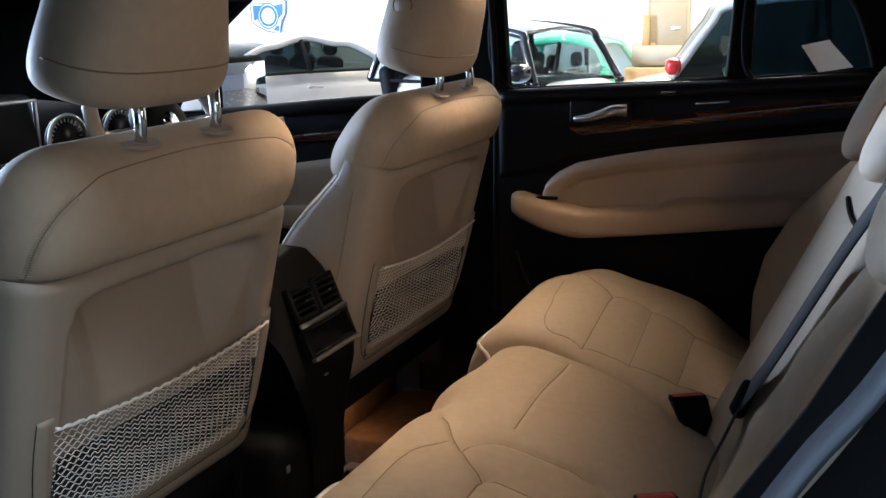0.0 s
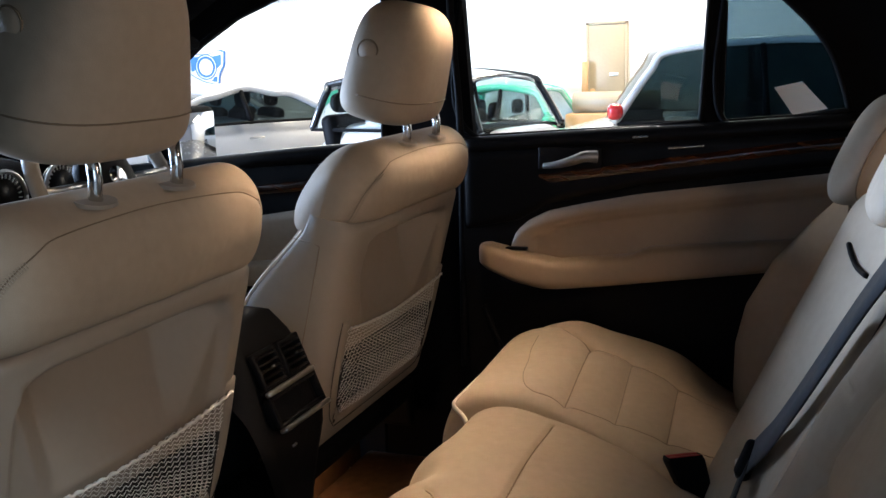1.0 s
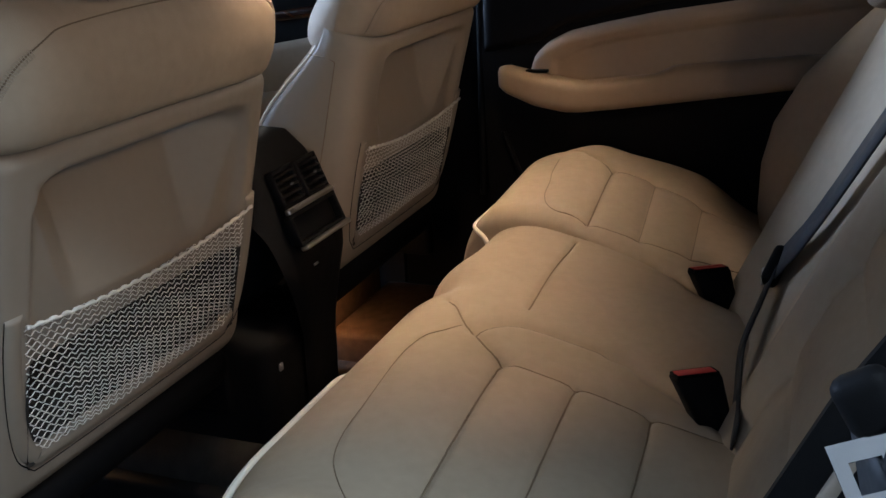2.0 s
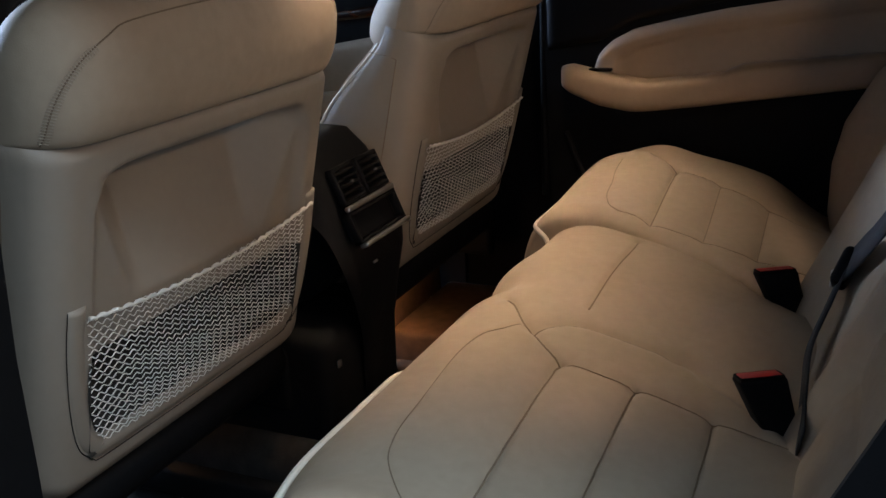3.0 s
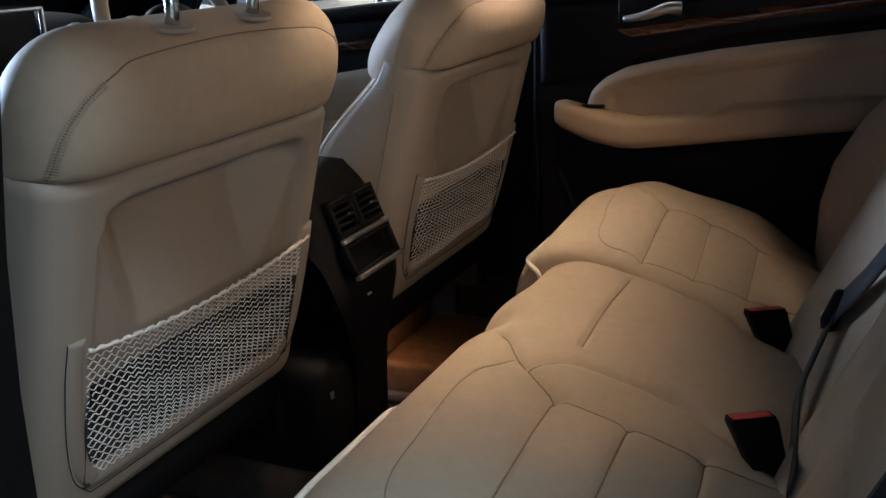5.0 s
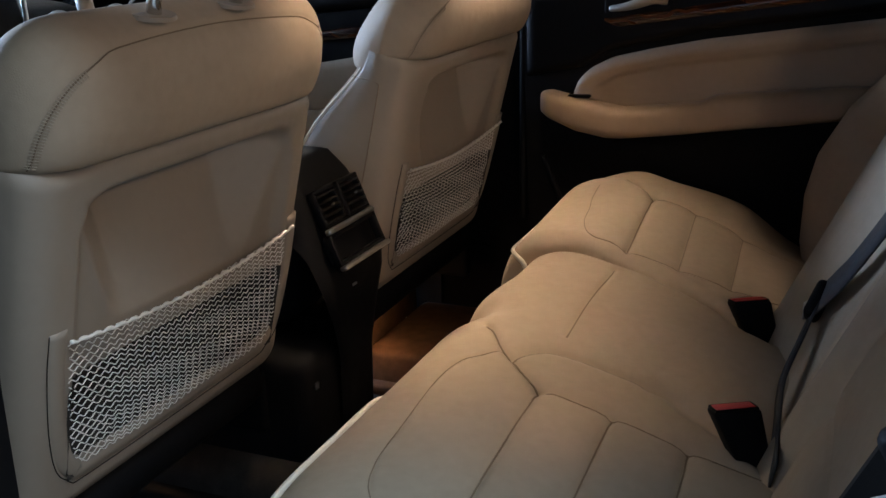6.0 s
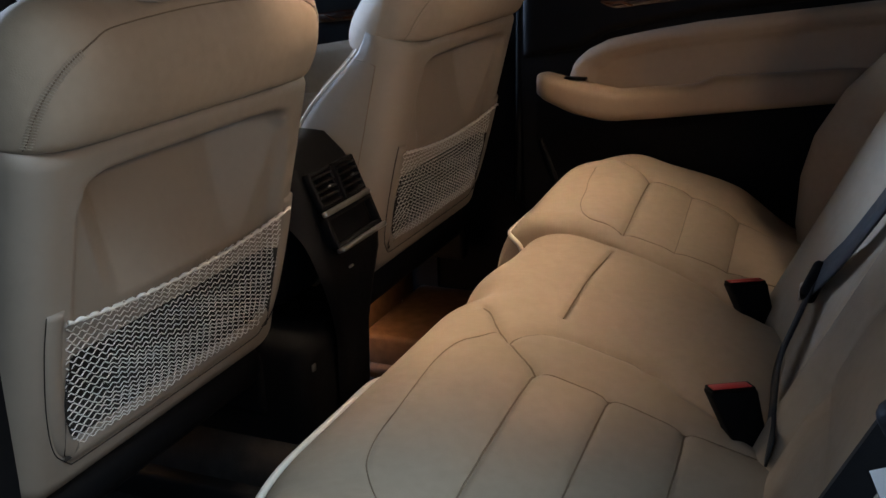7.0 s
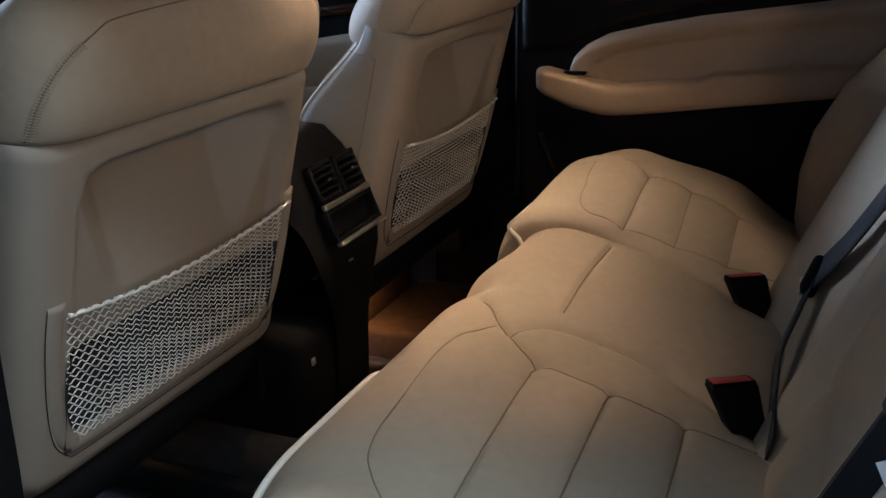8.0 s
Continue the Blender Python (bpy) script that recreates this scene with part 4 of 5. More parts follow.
def rear_door():
    e = empty("rear_door", pose(0.70, 0.35, 0.1), "black and tan trim of the closed rear door with a wood strip", "car door", "far doors")
    at = lambda o: setattr(o, "location", (-0.70, -0.35, -0.1)) or o
    low = [(0.72, 0.08), (0.735, 0.30), (0.742, 0.60), (0.738, 0.77), (-0.02, 0.815), (-0.05, 0.60), (0.02, 0.42), (0.08, 0.30), (0.10, 0.08)]
    at(part("lower_panel", prism(low, [], 0.692, 0.712), BLACK, e, "black plastic door panel", smooth=False))
    # sill roll below the glass
    c = catmull([(0.705, 0.735, 0.775), (0.703, 0.50, 0.788), (0.703, 0.25, 0.800), (0.705, -0.02, 0.815)], 40)
    at(part("sill_roll", tube(c, 0.016, 12, None, (0.018, 0.020)), GLOSSBLACK, e, "black door sill roll"))
    at(bump_panel("upper_panel", ([(0.735, 0.765), (0.4, 0.785), (-0.02, 0.806)], [(0.735, 0.60), (0.62, 0.62), (0.56, 0.655), (0.382, 0.692), (0.03, 0.733), (-0.02, 0.735)]), 0.700, 0.684, GLOSSBLACK, e, "gloss black upper door panel"))
    at(bump_panel("wood_strip", ([(0.575, 0.720), (0.55, 0.7215), (0.326, 0.7535), (0.112, 0.780), (0.0, 0.792)], [(0.575, 0.7125), (0.55, 0.7010), (0.326, 0.7290), (0.112, 0.756), (0.0, 0.768)]), 0.686, 0.678, WOOD, e, "glossy brown burl wood strip", res=(90, 14)))
    fold = [(0.583, 0.597), (0.55, 0.618), (0.45, 0.640), (0.326, 0.656), (0.18, 0.676), (0.03, 0.694)]
    at(bump_panel("leather_insert", ([(0.635, 0.575), (0.626, 0.601), (0.60, 0.624), (0.558, 0.645), (0.48, 0.662), (0.382, 0.680), (0.2, 0.703), (0.029, 0.724), (-0.03, 0.728)],
                                     [(0.635, 0.555), (0.55, 0.535), (0.38, 0.545), (0.13, 0.56), (-0.03, 0.58)]), 0.692, 0.672, DOORTAN, e, "tan leather door insert with a sewn fold", fold))
    arm = [(0.704, 0.566, 0.548, 0.02), (0.699, 0.576, 0.538, 0.045), (0.680, 0.580, 0.526, 0.06), (0.62, 0.567, 0.503, 0.07), (0.56, 0.556, 0.492, 0.072), (0.53, 0.551, 0.492, 0.07), (0.45, 0.559, 0.500, 0.066), (0.385, 0.566, 0.508, 0.064), (0.352, 0.582, 0.512, 0.062), (0.25, 0.590, 0.525, 0.06), (0.138, 0.600, 0.539, 0.055), (0.06, 0.603, 0.555, 0.04), (0.02, 0.600, 0.575, 0.015)]
    at(arm_rest(arm, e, "armrest", DOORTAN, "tan leather armrest"))
    at(part("window_switch", box(0.016, 0.045, 0.006, 0.002, 2, (0.662, 0.618, 0.5705)), BLACK, e, "black window switch"))
    # pull handle
    h = catmull([(0.668, 0.560, 0.738), (0.660, 0.53, 0.742), (0.654, 0.50, 0.750), (0.655, 0.475, 0.758), (0.664, 0.452, 0.757)], 30)
    at(part("door_handle", tube(h, np.linspace(0.0055, 0.0125, 30), 12), SATIN, e, "satin silver door handle"))
    at(part("handle_recess", box(0.006, 0.13, 0.045, 0.003, 3, (0.6845, 0.51, 0.752), None, None), GLOSSBLACK, e, "black handle recess"))
    at(part("trim_clip", box(0.004, 0.066, 0.0045, 0.001, 1, (0.682, 0.286, 0.7735), None, pose(0, 0, 0, -4, 0, 0)), CHROME, e, "thin chrome trim"))
    at(part("trim_clip", box(0.004, 0.030, 0.004, 0.001, 1, (0.684, 0.372, 0.793), None, pose(0, 0, 0, -3, 0, 0)), CHROME, e, "thin chrome trim"))
    c = catmull([(0.69, 0.70, 0.44), (0.689, 0.66, 0.34), (0.689, 0.60, 0.22), (0.69, 0.52, 0.12)], 30)
    at(part("pocket_edge", tube(c, 0.006, 8), BLACK, e, "black door pocket edge"))


rear_door()


def front_door():
    e = empty("front_door", pose(0.70, 1.3, 0.1), "black and cream trim of the closed front door with a wood strip", "car door", "far doors")
    at = lambda o: setattr(o, "location", (-0.70, -1.3, -0.1)) or o
    low = [(0.95, 0.08), (0.93, 0.745), (1.75, 0.70), (1.75, 0.08)]
    at(part("lower_panel", prism(low, [], 0.698, 0.7125), BLACK, e, "black plastic door panel", smooth=False))
    c = catmull([(0.708, 0.93, 0.768), (0.705, 1.1, 0.757), (0.705, 1.35, 0.735), (0.705, 1.62, 0.712)], 40)
    at(part("sill_roll", tube(c, 0.016, 12, None, (0.018, 0.022)), GLOSSBLACK, e, "black door sill roll"))
    at(bump_panel("wood_strip", ([(1.60, 0.645), (1.398, 0.669), (1.14, 0.699), (0.96, 0.721)], [(1.60, 0.630), (1.398, 0.652), (1.14, 0.673), (0.96, 0.692)]), 0.698, 0.688, WOOD, e, "glossy brown burl wood strip", res=(60, 12)))
    at(bump_panel("leather_insert", ([(1.60, 0.58), (1.28, 0.612), (1.124, 0.636), (0.95, 0.66)], [(1.60, 0.46), (1.3, 0.50), (0.95, 0.50)]), 0.698, 0.682, LEATHER, e, "cream leather door insert"))
    arm = [(1.60, 0.49, 0.44, 0.04), (1.45, 0.505, 0.455, 0.06), (1.3, 0.512, 0.462, 0.065), (1.1, 0.53, 0.47, 0.065), (0.98, 0.535, 0.48, 0.05)]
    at(arm_rest(arm, e, "armrest", LEATHER, "cream leather armrest"))
    h = catmull([(0.682, 1.385, 0.701), (0.668, 1.358, 0.704), (0.660, 1.32, 0.708), (0.660, 1.29, 0.715), (0.670, 1.268, 0.717)], 24)
    at(part("door_handle", tube(h, np.linspace(0.0055, 0.0125, 24), 12), SATIN, e, "satin silver door handle"))


front_door()


# ---- centre console ----
def console():
    e = empty("centre_console", pose(0.033, 0.785, 0.0), "black centre console with rear air vents and an open tray", "console")
    ys = [(0.016, 0.02), (0.012, 0.20), (0.004, 0.36), (0.006, 0.40), (0.018, 0.44), (0.032, 0.490), (0.046, 0.530), (0.070, 0.560), (0.11, 0.575), (0.40, 0.572), (0.62, 0.53), (0.75, 0.48)]
    pc = catmull(ys, 60)
    xs = np.linspace(-1, 1, 40)
    X = np.sign(xs)[:, None] * (np.abs(xs) ** 0.9)[:, None] * np.interp(pc[:, 1], [0, 0.27, 0.33, 0.39, 0.42, 0.50, 0.55, 0.575], [0.048, 0.052, 0.070, 0.098, 0.104, 0.106, 0.100, 0.094])[None]
    edge = np.clip((np.abs(xs) - 0.60) / 0.40, 0, 1)[:, None]
    high = smooth01((pc[:, 1][None] - 0.42) / 0.12)
    Y = pc[:, 0][None] + (0.008 + 0.020 * high) * edge ** 2.4
    Z = pc[:, 1][None] - 0.040 * edge ** 2.4 * high + 0 * X
    sheet("cover", X, Y + 0 * X, Z, BLACK, e, "black plastic console cover")
    part("core", box(0.160, 0.66, 0.20, 0.045, 4, (0, 0.42, 0.41)), BLACK, e)
    part("foot", box(0.180, 0.73, 0.30, 0.03, 3, (-0.046, 0.390, 0.15)), BLACK, e)
    part("armrest_lid", box(0.17, 0.34, 0.03, 0.014, 3, (0, 0.33, 0.572)), BLACK, e, "black leather armrest lid")
    face = empty("vent_panel", pose(-0.004, 0.014, 0.469, -22, 0, 0))
    face.parent = e
    for cx in (-0.036, 0.036):
        part("vent_frame", frame_bm(0.064, 0.058, 0.007, 0.012, (cx, -0.003, 0.043)), BLACK, face, "black vent frame")
        for k in range(5):
            part("slat", box(0.054, 0.016, 0.0026, 0.0008, 1, (cx, -0.003, 0.022 + k * 0.0105), None, pose(0, 0, 0, 20, 0, 0)), GLOSSBLACK, face)
        part("vent_tab", box(0.006, 0.004, 0.0035, 0.001, 2, (cx + 0.005, -0.011, 0.043)), SATIN, face, "silver vent tab")
    part("trim_strip", box(0.140, 0.010, 0.0085, 0.0025, 2, (0, -0.008, 0.008)), SATIN, face, "satin silver strip")
    part("tray_frame", frame_bm(0.142, 0.050, 0.007, 0.014, (0, -0.003, -0.021)), BLACK, face, "black tray frame")
    part("tray_back", box(0.130, 0.006, 0.040, 0.001, 1, (0, 0.010, -0.021)), BLACK, face, "black tray")
    part("tray_lip", box(0.142, 0.014, 0.0075, 0.0025, 2, (0, -0.010, -0.049)), SATIN, face, "satin silver tray lip")
    part("lock_mark", box(0.010, 0.003, 0.012, 0.001, 1, (-0.117, 0.022, 0.253)), SATIN, e, "small silver mark")
    part("socket_mark", box(0.012, 0.003, 0.004, 0.001, 1, (-0.018, 0.002, 0.383), None, None), SATIN, e, "small silver mark")
    return e


console()


# ---- floor mats and small things on the floor ----
def floor_mat(x, y, sx, sy, label, material):
    e = empty("floor_mat", pose(x, y, 0.0), label, "floor mat", "floor mats")
    part("carpet", box(sx, sy, 0.012, 0.004, 2, (0, 0, 0.006)), material, e)
    c = catmull([(-sx / 2, -sy / 2, 0.012), (sx / 2, -sy / 2, 0.012), (sx / 2, sy / 2, 0.012), (-sx / 2, sy / 2, 0.012), (-sx / 2, -sy / 2, 0.012)], 80)
    part("binding", tube(c, 0.006, 6), BLACK, e, "black bound edge")


floor_mat(-0.36, 0.84, 0.58, 0.40, "black carpet floor mat with a bound edge", CARPET)
floor_mat(0.44, 0.72, 0.50, 0.40, "dark carpet floor mat with a bound edge", CARPET)


def seat_duct():
    """Carpeted step under the driver seat: a low block whose far edge meets a lit trim wedge."""
    e = empty("seat_duct", pose(0.56, 0.90, 0.0), "dark brown carpeted step under the seat lit by a footwell lamp", "floor step")
    part("step", box(0.30, 0.20, 0.084, 0.014, 4, (-0.012, -0.006, 0.042)), MATTAN, e)
    part("kick_strip", box(0.030, 0.15, 0.024, 0.005, 2, (-0.178, 0.0, 0.012)), MATTAN, e, "brown edge strip")
    part("trim_wedge", box(0.27, 0.05, 0.135, 0.006, 2, (-0.025, 0.122, 0.0675)), MATTAN, e, "tan carpeted block behind the step")


seat_duct()


# ---- dashboard and steering wheel ----
def dashboard():
    e = empty("dashboard", pose(0, 1.65, 0.3), "black dashboard with chrome-ringed gauges", "dashboard")
    c = catmull([(0.02, -0.15), (-0.06, 0.0), (-0.05, 0.22), (-0.02, 0.33), (0.06, 0.37), (0.25, 0.37), (0.45, 0.33)], 40)
    xs = np.linspace(-0.71, 0.71, 60)
    X = np.repeat(xs[:, None], 40, 1)
    hood = 0.11 * np.exp(-((xs - 0.37) / 0.17) ** 4)
    Y = np.repeat(c[:, 0][None], 60, 0)
    Z = c[:, 1][None] + hood[:, None] * smooth01((c[:, 1][None] - 0.2) / 0.15)
    sheet("dash_top", X, Y, Z, BLACK, e, "black padded dashboard")
    part("display", box(0.21, 0.022, 0.115, 0.006, 2, (0.10, -0.075, 0.445), None, pose(0, 0, 0, -12, 0, 0)), BLACK, e, "black centre display")
    part("display_frame", frame_bm(0.220, 0.125, 0.006, 0.010, (0.10, -0.086, 0.445)), SATIN, e, "satin silver display frame")
    for x in (0.29, 0.455):
        a = np.linspace(0, 2 * math.pi, 41)
        part("gauge_face", tube([(x, -0.07, 0.412), (x, -0.078, 0.412)], 0.053, 32), GLOSSBLACK, e, "black gauge face")
        for k in range(21):
            g = radians(225 - 13.5 * k)
            part("tick", box(0.009, 0.002, 0.0022, 0, 1, (0.044, 0, 0), None, None), PAPER, e, "white gauge tick").matrix_basis = pose(x, -0.080, 0.412) @ pose(0, 0, 0, 0, -math.degrees(g), 0)
        part("gauge_ring", tube(np.stack([x + 0.054 * np.cos(a), np.full(41, -0.085), 0.412 + 0.054 * np.sin(a)], 1), 0.0045, 8), SATIN, e, "satin silver gauge ring")
    for x in (-0.62, 0.62, -0.10, 0.10):
        a = np.linspace(0, 2 * math.pi, 25)
        part("vent_ring", tube(np.stack([x + 0.045 * np.cos(a), np.full(25, -0.075), 0.27 + 0.04 * np.sin(a)], 1), 0.005, 8), SATIN, e, "satin silver vent ring")


dashboard()


def steering_wheel():
    e = empty("steering_wheel", pose(0.357, 1.37, 0.738, -24, 0, 0), "grey and tan leather steering wheel with a round hub", "steering wheel")
    a = np.linspace(0, 2 * math.pi, 61)
    part("rim", tube(np.stack([0.185 * np.cos(a), 0 * a, 0.185 * np.sin(a)], 1), 0.015, 10), SHELL, e, "tan leather rim")
    part("hub", pillow(0.075, 0.03, 0.065), BLACK, e, "black hub")
    part("hub_badge", tube([(0, -0.026, 0.0), (0, -0.032, 0.0)], 0.022, 24), CHROME, e, "round chrome badge")
    for ang in (0, 180, 262, 278):
        c, s = math.cos(radians(ang)), math.sin(radians(ang))
        part("spoke", tube([(0.05 * c, 0, 0.05 * s), (0.12 * c, 0.004, 0.12 * s), (0.178 * c, 0, 0.178 * s)], 0.012, 8, None, (0.010, 0.018)), SATIN, e, "satin silver spoke")


steering_wheel()


def door_mirror():
    e = empty("door_mirror", pose(0.925, 1.60, 0.778, 0, 0, -4), "black door mirror outside the front window", "door mirror")
    part("housing", box(0.215, 0.07, 0.155, 0.022, 4, (0, -0.012, 0)), BLACK, e)
    part("mirror_glass", box(0.185, 0.004, 0.125, 0.001, 1, (0, -0.0475, 0)), MIRROR, e, "mirror glass")
    part("arm", box(0.14, 0.03, 0.04, 0.01, 2, (-0.10, 0, -0.07)), BLACKPAINT, e)


door_mirror()


def dome_lamp(x, y, z, label):
    e = empty("dome_lamp", pose(x, y, z), label, "dome lamp", "dome lamps")
    part("bezel", box(0.22, 0.14, 0.012, 0.005, 2, (0, 0, -0.002)), BLACK, e)
    for sx in (-0.085, 0.085):
        part("switch", box(0.022, 0.05, 0.006, 0.002, 2, (sx, 0, -0.009)), BLACK, e)


dome_lamp(-0.26, -0.48, 1.187, "rear dome lamp in the black headliner")
for lx in (-0.08, 0.38):
    dome_lamp(lx, 0.60, 1.196, "reading lamp in the black headliner over the bench")
dome_lamp(0.0, 1.12, 1.178, "front dome lamp in the black headliner")


# ---- show room ----
G = -0.60


def show_room():
    tagged(part("ground", box(17.0, 18.0, 0.1, 0, 1, (1.6, 1.5, G - 0.05)), SHOPFLOOR, smooth=False), "pale grey polished floor of the show room", "floor", kind="structure")
    tagged(part("ceiling_hall", box(17.0, 18.0, 0.1, 0, 1, (1.6, 1.5, 3.45)), CEILGREY, smooth=False), "mid grey hall ceiling", "ceiling", kind="structure")
    tagged(part("wall_east", box(0.2, 18.0, 4.1, 0, 1, (10.1, 1.5, 1.40)), WALLWHITE, smooth=False), "bright white painted hall wall", "wall", kind="structure")
    n = part("wall_north", prism([(-10.1, G), (6.9, G), (6.9, 3.4), (-10.1, 3.4)], [[(-2.4, 0.0), (1.2, 0.0), (1.2, 2.8), (-2.4, 2.8)]], 10.4, 10.6), WALLWHITE, smooth=False)
    n.matrix_basis = pose(0, 0, 0, 0, 0, 90)
    tagged(n, "bright white hall wall with a wide shop window", "wall", kind="structure")
    # south and west walls are out of view, darkened so less light bounces back
    tagged(part("wall_south", box(17.0, 0.2, 4.1, 0, 1, (1.6, -7.5, 1.40)), DIMWALL, smooth=False), "unseen hall wall darkened to weaken bounce light", "wall", kind="structure")
    out = [(-7.4, G), (10.4, G), (10.4, 3.4), (-7.4, 3.4)]
    hole = [(-6.1, 0.0), (-2.3, 0.0), (-2.3, 2.8), (-6.1, 2.8)]
    tagged(part("wall_west", prism(out, [hole], -6.9, -6.7), DIMWALL, smooth=False), "unseen hall wall darkened to weaken bounce light, with a wide shop window", "wall", kind="structure")


show_room()


def frame_yz(w, h, t, d):
    b = bmesh.new()
    box(d, t, h, 0.004, 1, (0.005, -w / 2 + t / 2, h / 2), b)
    box(d, t, h, 0.004, 1, (0.005, w / 2 - t / 2, h / 2), b)
    box(d, w, t, 0.004, 1, (0.005, 0, h - t / 2), b)
    return b


def wall_door():
    e = empty("wall_door", pose(9.98, 2.28, G - 0.06), "beige flush door in the white hall wall", "door")
    part("leaf", box(0.04, 0.40, 1.90, 0.006, 1, (0, 0, 0.95)), BEIGE, e)
    part("door_frame", frame_yz(0.47, 1.94, 0.035, 0.05), BEIGE, e)
    part("notice", box(0.004, 0.10, 0.035, 0, 1, (-0.023, -0.08, 1.36)), PAPER, e, "white notice")


wall_door()


def leaning_plank():
    e = empty("leaning_plank", pose(9.86, 2.51, G), "raw wooden plank leaning on the wall", "plank", "planks")
    part("board", box(0.03, 0.07, 1.45, 0.004, 1, (0, 0, 0.725), None, pose(0, 0, 0, 0, 2, 0)), RAWWOOD, e)
    f = empty("wood_plank", pose(9.83, 2.42, G), "raw wooden plank leaning on the wall", "plank", "planks")
    part("board", box(0.03, 0.06, 1.15, 0.004, 1, (0, 0, 0.575), None, pose(0, 0, 0, 0, 2, 0)), RAWWOOD, f)


leaning_plank()


def carpet_roll():
    e = empty("carpet_roll", pose(9.3, 2.05, G), "rolled beige carpet on a low table", "carpet roll")
    part("table", box(0.45, 1.0, 0.92, 0.01, 1, (0, 0, 0.46)), RAWWOOD, e)
    part("roll", tube([(0, -0.45, 1.03), (0, 0, 1.03), (0, 0.45, 1.03)], 0.11, 16), BEIGE, e, "beige roll")


carpet_roll()


def wall_sign():
    e = empty("wall_sign", pose(9.985, 7.50, 0.93), "blue and white badge-shaped sign on the hall wall", "sign")
    out = [(0.285, 0.19), (0.0, 0.17), (-0.22, 0.225), (-0.285, 0.20), (-0.27, 0.03), (-0.20, -0.07), (-0.17, -0.225), (-0.09, -0.215), (0.03, -0.19), (0.17, -0.13), (0.27, -0.07)]
    part("board", prism(out, [], -0.02, 0.0), BLUE, e, smooth=False)
    part("face", prism([(y * 0.93, z * 0.93) for y, z in out], [], -0.024, -0.0205), PAPER, e, "white face", smooth=False)
    part("patch", prism([(0.235, 0.15), (0.09, 0.14), (0.14, 0.06), (0.17, -0.03), (0.225, -0.05)], [], -0.028, -0.0245), BLUE, e, "blue field", smooth=False)
    part("patch", prism([(-0.235, 0.165), (-0.10, 0.14), (-0.15, 0.06), (-0.16, -0.02), (-0.225, 0.03)], [], -0.028, -0.0245), BLUE, e, "blue field", smooth=False)
    part("patch", prism([(-0.15, -0.19), (-0.07, -0.17), (-0.12, -0.12), (-0.16, -0.11)], [], -0.028, -0.0245), BLUE, e, "blue field", smooth=False)
    a = np.linspace(0, 2 * math.pi, 41)[:-1]
    for r0, r1 in ((0.165, 0.15), (0.135, 0.105)):
        part("ring", prism([(r0 * math.cos(k), 0.01 + r0 * math.sin(k)) for k in a], [[(r1 * math.cos(k), 0.01 + r1 * math.sin(k)) for k in a]], -0.032, -0.0285), BLUE, e, "blue ring", smooth=False)


wall_sign()


def conduit(z, y0, y1):
    e = empty("wall_conduit", pose(9.95, y0, z), "grey metal conduit along the hall wall", "conduit", "conduits")
    part("pipe", tube([(0, 0, 0), (0, (y1 - y0) / 2, 0), (0, y1 - y0, 0)], 0.03, 8), SATIN, e)
    for k in np.arange(0.4, y1 - y0, 1.2):
        part("clip", box(0.05, 0.03, 0.10, 0.004, 1, (0.02, float(k), 0)), SATIN, e)


conduit(1.83, 1.6, 3.9)
conduit(1.74, 4.8, 7.2)


def hall_lamp(x, y):
    e = empty("ceiling_lamp", pose(x, y, 3.40), "unseen strip lamp under the hall ceiling", "ceiling lamp", "hall lamps")
    part("housing", box(0.55, 2.5, 0.08, 0.01, 1, (0, 0, -0.03)), CEILGREY, e)


# housing for the added fill lamp by the open door
hall_lamp(-1.85, -1.4)
for lx in (2.2, 8.8):
    for ly in (-3.2, 1.5, 6.2):
        hall_lamp(lx, ly)


# ---- parked cars ----
def pane(name, X, Y, Z, parent, label, material):
    p = sheet(name, X, Y, Z, material, parent, label)
    p.visible_shadow = False
    return p


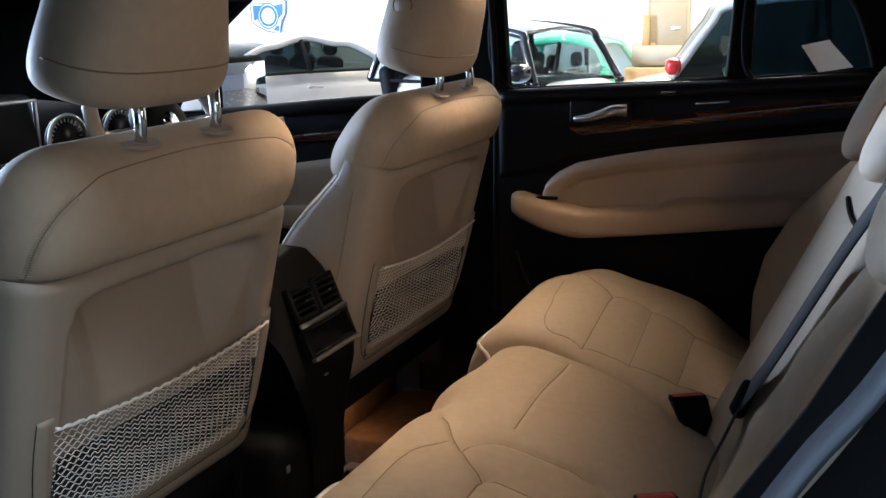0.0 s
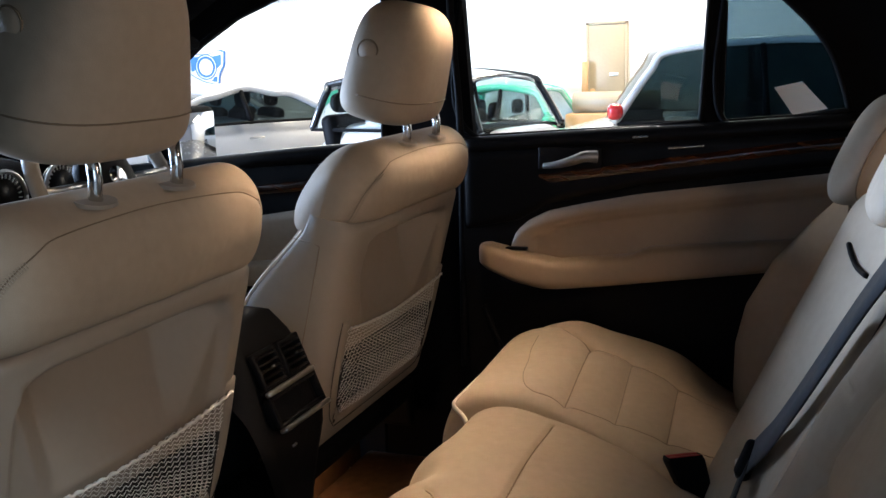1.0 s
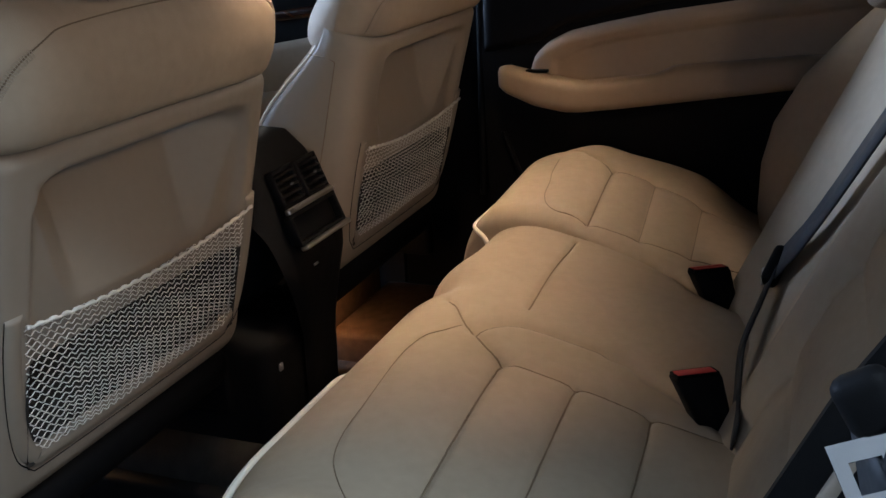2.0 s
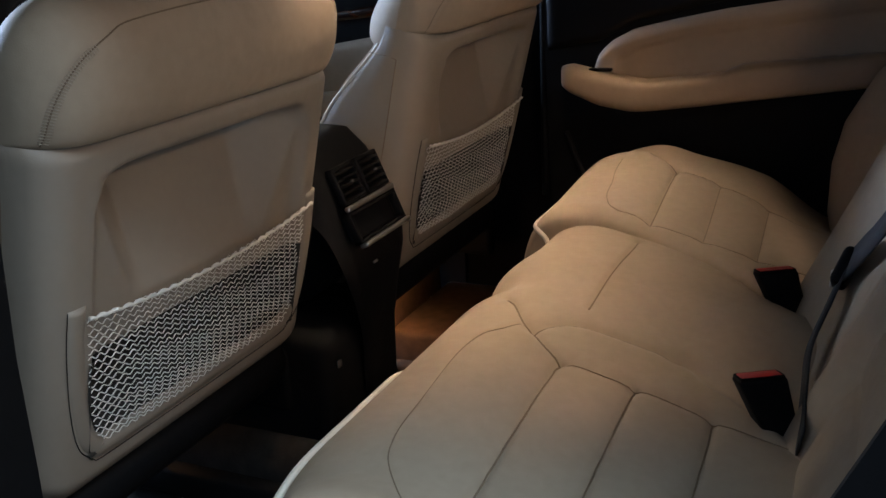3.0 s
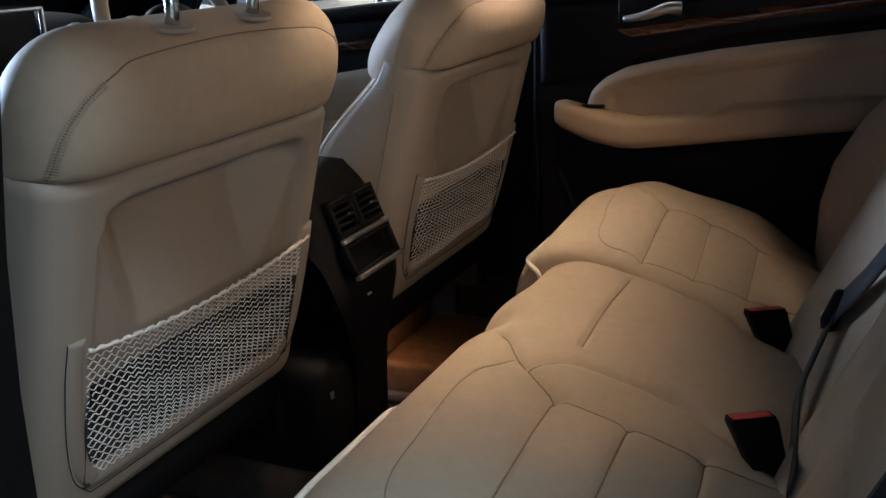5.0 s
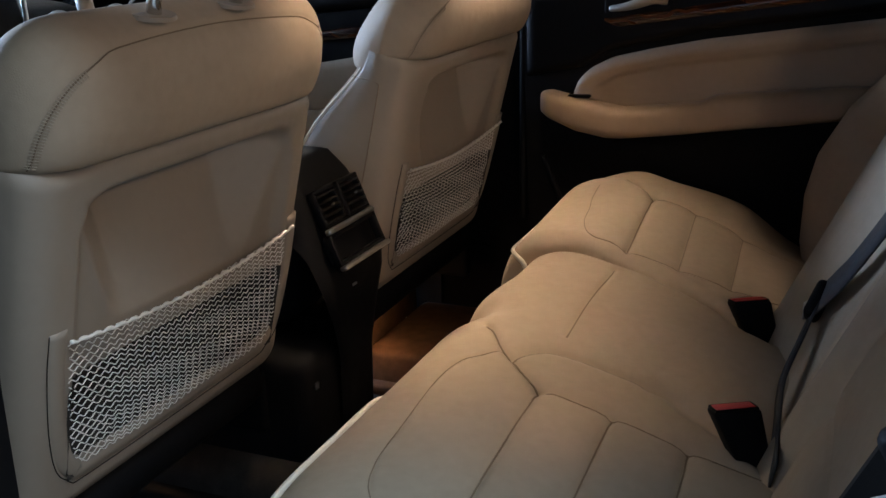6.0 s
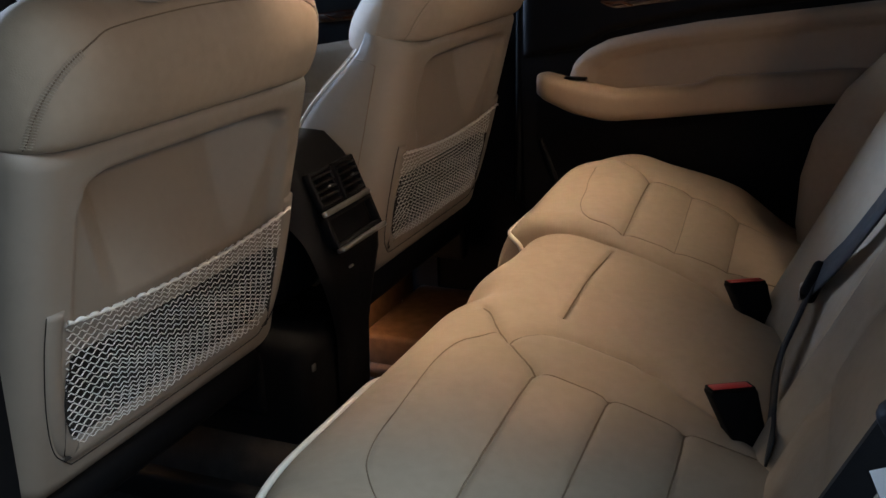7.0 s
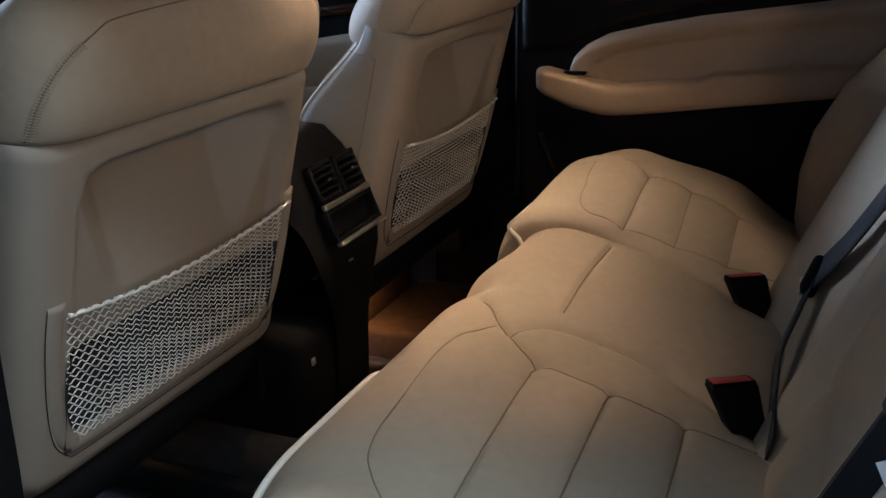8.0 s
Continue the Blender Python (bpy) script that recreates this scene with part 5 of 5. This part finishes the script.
def parked_car(name, m, length, width, height, paint, roofpaint, label, wind, mirror=None, belt=0.62, rail=None, mirrors=(-1, 1), glazing=None):
    """A car along its local y (front at +y): lower body, arched cabin with panes, wheels, lamps, mirrors."""
    e = empty(name, m, label, "car", "parked cars")
    L, W, H = length, width, height
    zb = H * belt
    n, k = 70, 41
    s = np.linspace(0, 1, n)
    top = np.interp(s, [0, 0.03, 0.10, wind[0], wind[3], 0.90, 0.97, 1.0], [zb * 0.70, zb * 0.90, zb * 1.0, zb * 1.05, zb * 1.02, zb * 0.90, zb * 0.76, zb * 0.55])
    half = W / 2 * np.interp(s, [0, 0.03, 0.15, 0.5, 0.85, 0.97, 1.0], [0.74, 0.88, 0.98, 1.0, 0.97, 0.84, 0.62])
    a = np.linspace(0, math.pi, k)
    c, sn = np.cos(a), np.sin(a)
    X = half[:, None] * (np.sign(c) * np.abs(c) ** 0.34)[None]
    Z = 0.20 + (top - 0.20)[:, None] * (np.abs(sn) ** 0.40)[None]
    X = X * (1 - 0.03 * np.clip((Z - zb * 0.72) / (zb * 0.3), 0, 1))
    Y = np.repeat(((s - 0.5) * L)[:, None], k, 1)
    sheet("body", X, Y, Z, paint, e, "glossy painted body")
    part("underbody", box(W * 0.9, L * 0.92, 0.16, 0.03, 2, (0, 0, 0.26)), BLACK, e)
    y = [(q - 0.5) * L for q in wind]
    wb, wt, zs = W * 0.465, W * 0.36, zb * 1.0
    arc = catmull([(y[0], zs), (y[0] * 0.35 + y[1] * 0.65, zs + (H - zs) * 0.72), (y[1], H - 0.06), ((y[1] + y[2]) / 2, H), (y[2], H - 0.06), (y[2] * 0.62 + y[3] * 0.38, zs + (H - zs) * 0.66), (y[3], zs)], 80)
    xa = wb + (wt - wb) * np.clip((arc[:, 1] - zs) / (H - zs), 0, 1) ** 1.3
    roof = (arc[:, 0] >= y[1] - 0.06) & (arc[:, 0] <= y[2] + 0.06)
    front = arc[:, 0] >= y[2]
    back = arc[:, 0] <= y[1]
    t = np.linspace(-1, 1, 22)
    def skin(sel, lift, crown):
        P = arc[sel]
        xs = xa[sel]
        X = t[:, None] * xs[None]
        return X, P[:, 0][None] + 0.10 * (1 - t[:, None] ** 2) * crown + 0 * X, P[:, 1][None] + lift * (1 - t[:, None] ** 2) + 0 * X
    sheet("roof", *skin(roof, 0.05, 0), roofpaint, e, "painted roof", thick=0.03)
    pane("windscreen", *skin(front, 0.03, 1), e, "windscreen", glazing or CARGLASS)
    pane("rear_window", *skin(back, 0.03, -1), e, "rear window", glazing or CARGLASS)
    mid = y[1] * 0.42 + y[2] * 0.58
    for sg in (-1, 1):
        part("roof_rail", tube(np.stack([sg * xa, arc[:, 0], arc[:, 1]], 1), 0.034, 8), rail or paint, e, "painted window frame")
        part("belt_trim", tube([(sg * (wb + 0.012), y[0], zs), (sg * (wb + 0.016), mid, zs + 0.01), (sg * (wb + 0.012), y[3], zs)], 0.014, 8), BLACK, e)
        zt = float(np.interp(mid, arc[:, 0], arc[:, 1]))
        xm = float(np.interp(mid, arc[:, 0], xa))
        part("middle_pillar", tube([(sg * wb, mid - 0.03, zs), (sg * (wb + xm) / 2, mid - 0.015, (zs + zt) / 2), (sg * xm, mid, zt)], 0.026, 8), BLACK, e)
        q = np.linspace(0, 1, 14)
        pane("side_pane", sg * (wb + (xa[None] - wb) * q[:, None]), arc[:, 0][None] + 0 * q[:, None], zs + (arc[:, 1][None] - zs) * q[:, None], e, "side window", glazing or CARGLASS)
        part("door_handle", box(0.02, 0.16, 0.025, 0.008, 2, (sg * W * 0.496, mid - 0.05, zb * 0.86)), SATIN, e)
        part("headlight", pillow(0.12, 0.06, 0.07), PAPER, e, "clear headlight").location = (sg * W * 0.33, L * 0.468, zb * 0.68)
        for yq in (-0.30, 0.31):
            w = part("wheel", tube([(-0.1, 0, 0), (0.1, 0, 0)], 0.32, 32), TYRE, e, "black tyre on a silver rim")
            w.location = (sg * (W / 2 - 0.08), yq * L, 0.32)
            part("rim", tube([(0.095 * sg, 0, 0), (0.108 * sg, 0, 0)], 0.21, 24), SATIN, w, "silver rim")
        if sg not in mirrors:
            continue
        mm = part("mirror", pillow(0.105, 0.065, 0.07), mirror or paint, e, "door mirror")
        mm.location = (sg * (wb + 0.16), y[3] - 0.02, zs + 0.11)
        part("mirror_arm", box(0.14, 0.04, 0.03, 0.008, 1, (sg * (wb + 0.06), y[3] - 0.04, zs + 0.05)), BLACK, e)
    for sg in (-0.36, 0.36):
        for yq in (y[1] * 0.30 + y[2] * 0.70, y[1] * 0.85 + y[2] * 0.15):
            part("inner_seat", box(0.46, 0.14, 0.50, 0.06, 3, (sg, yq - 0.15, zs - 0.12), None, pose(0, 0, 0, 12, 0, 0)), BLACK, e)
            part("inner_headrest", pillow(0.12, 0.05, 0.085), BLACK, e).location = (sg, yq - 0.20, zs + 0.22)
    part("dash", box(W * 0.8, 0.4, 0.12, 0.04, 2, (0, y[3] - 0.22, zs - 0.03)), BLACK, e)
    return e


parked_car("silver_coupe", pose(7.9, 5.80, G, 0, 0, 54), 4.2, 1.80, 1.32, SILVERPAINT, SILVERPAINT, "silver coupe parked in the show room", (0.32, 0.47, 0.61, 0.77), belt=0.75)
parked_car("white_saloon", pose(2.75, 6.1, G, 0, 0, -72), 3.9, 1.75, 1.46, WHITEPAINT, WHITEPAINT, "white saloon car parked in front of the windscreen", (0.10, 0.24, 0.58, 0.76), belt=0.64, glazing=PALEGLASS)
parked_car("white_hatchback", pose(6.5, 2.86, G, 0, 0, 160), 2.5, 1.16, 1.43, WHITEPAINT, BLACKPAINT, "white small hatchback with a black roof parked indoors", (0.05, 0.12, 0.68, 0.78), belt=0.69, rail=BLACKPAINT, mirror=BLACKPAINT, mirrors=(1,), glazing=PALEGLASS)
parked_car("green_hatchback", pose(9.38, 3.0, G, 0, 0, 176), 2.0, 1.10, 1.22, GREENPAINT, GREENPAINT, "mint green small car parked by the wall", (0.06, 0.16, 0.58, 0.72), glazing=PALEGLASS)
parked_car("white_city_car", pose(7.95, 0.88, G, 0, 0, 8), 3.4, 1.70, 1.60, WHITEPAINT, BLACKPAINT, "white small car with a black roof and red mirrors", (0.05, 0.12, 0.62, 0.76), mirror=REDPAINT, belt=0.60)


# ---- paper sheet inside the quarter window ----
def paper_sheet():
    e = empty("paper_sheet", pose(0.7255, 0.075, 0.862, 0, 0, 0), "white printed sheet stuck inside the quarter window", "paper")
    b = prism([(0.056, 0.018), (0.007, 0.028), (-0.039, -0.023), (0.022, -0.033)], [], -0.0006, 0.0006)
    part("leaf", b, PAPER, e, smooth=False)


paper_sheet()
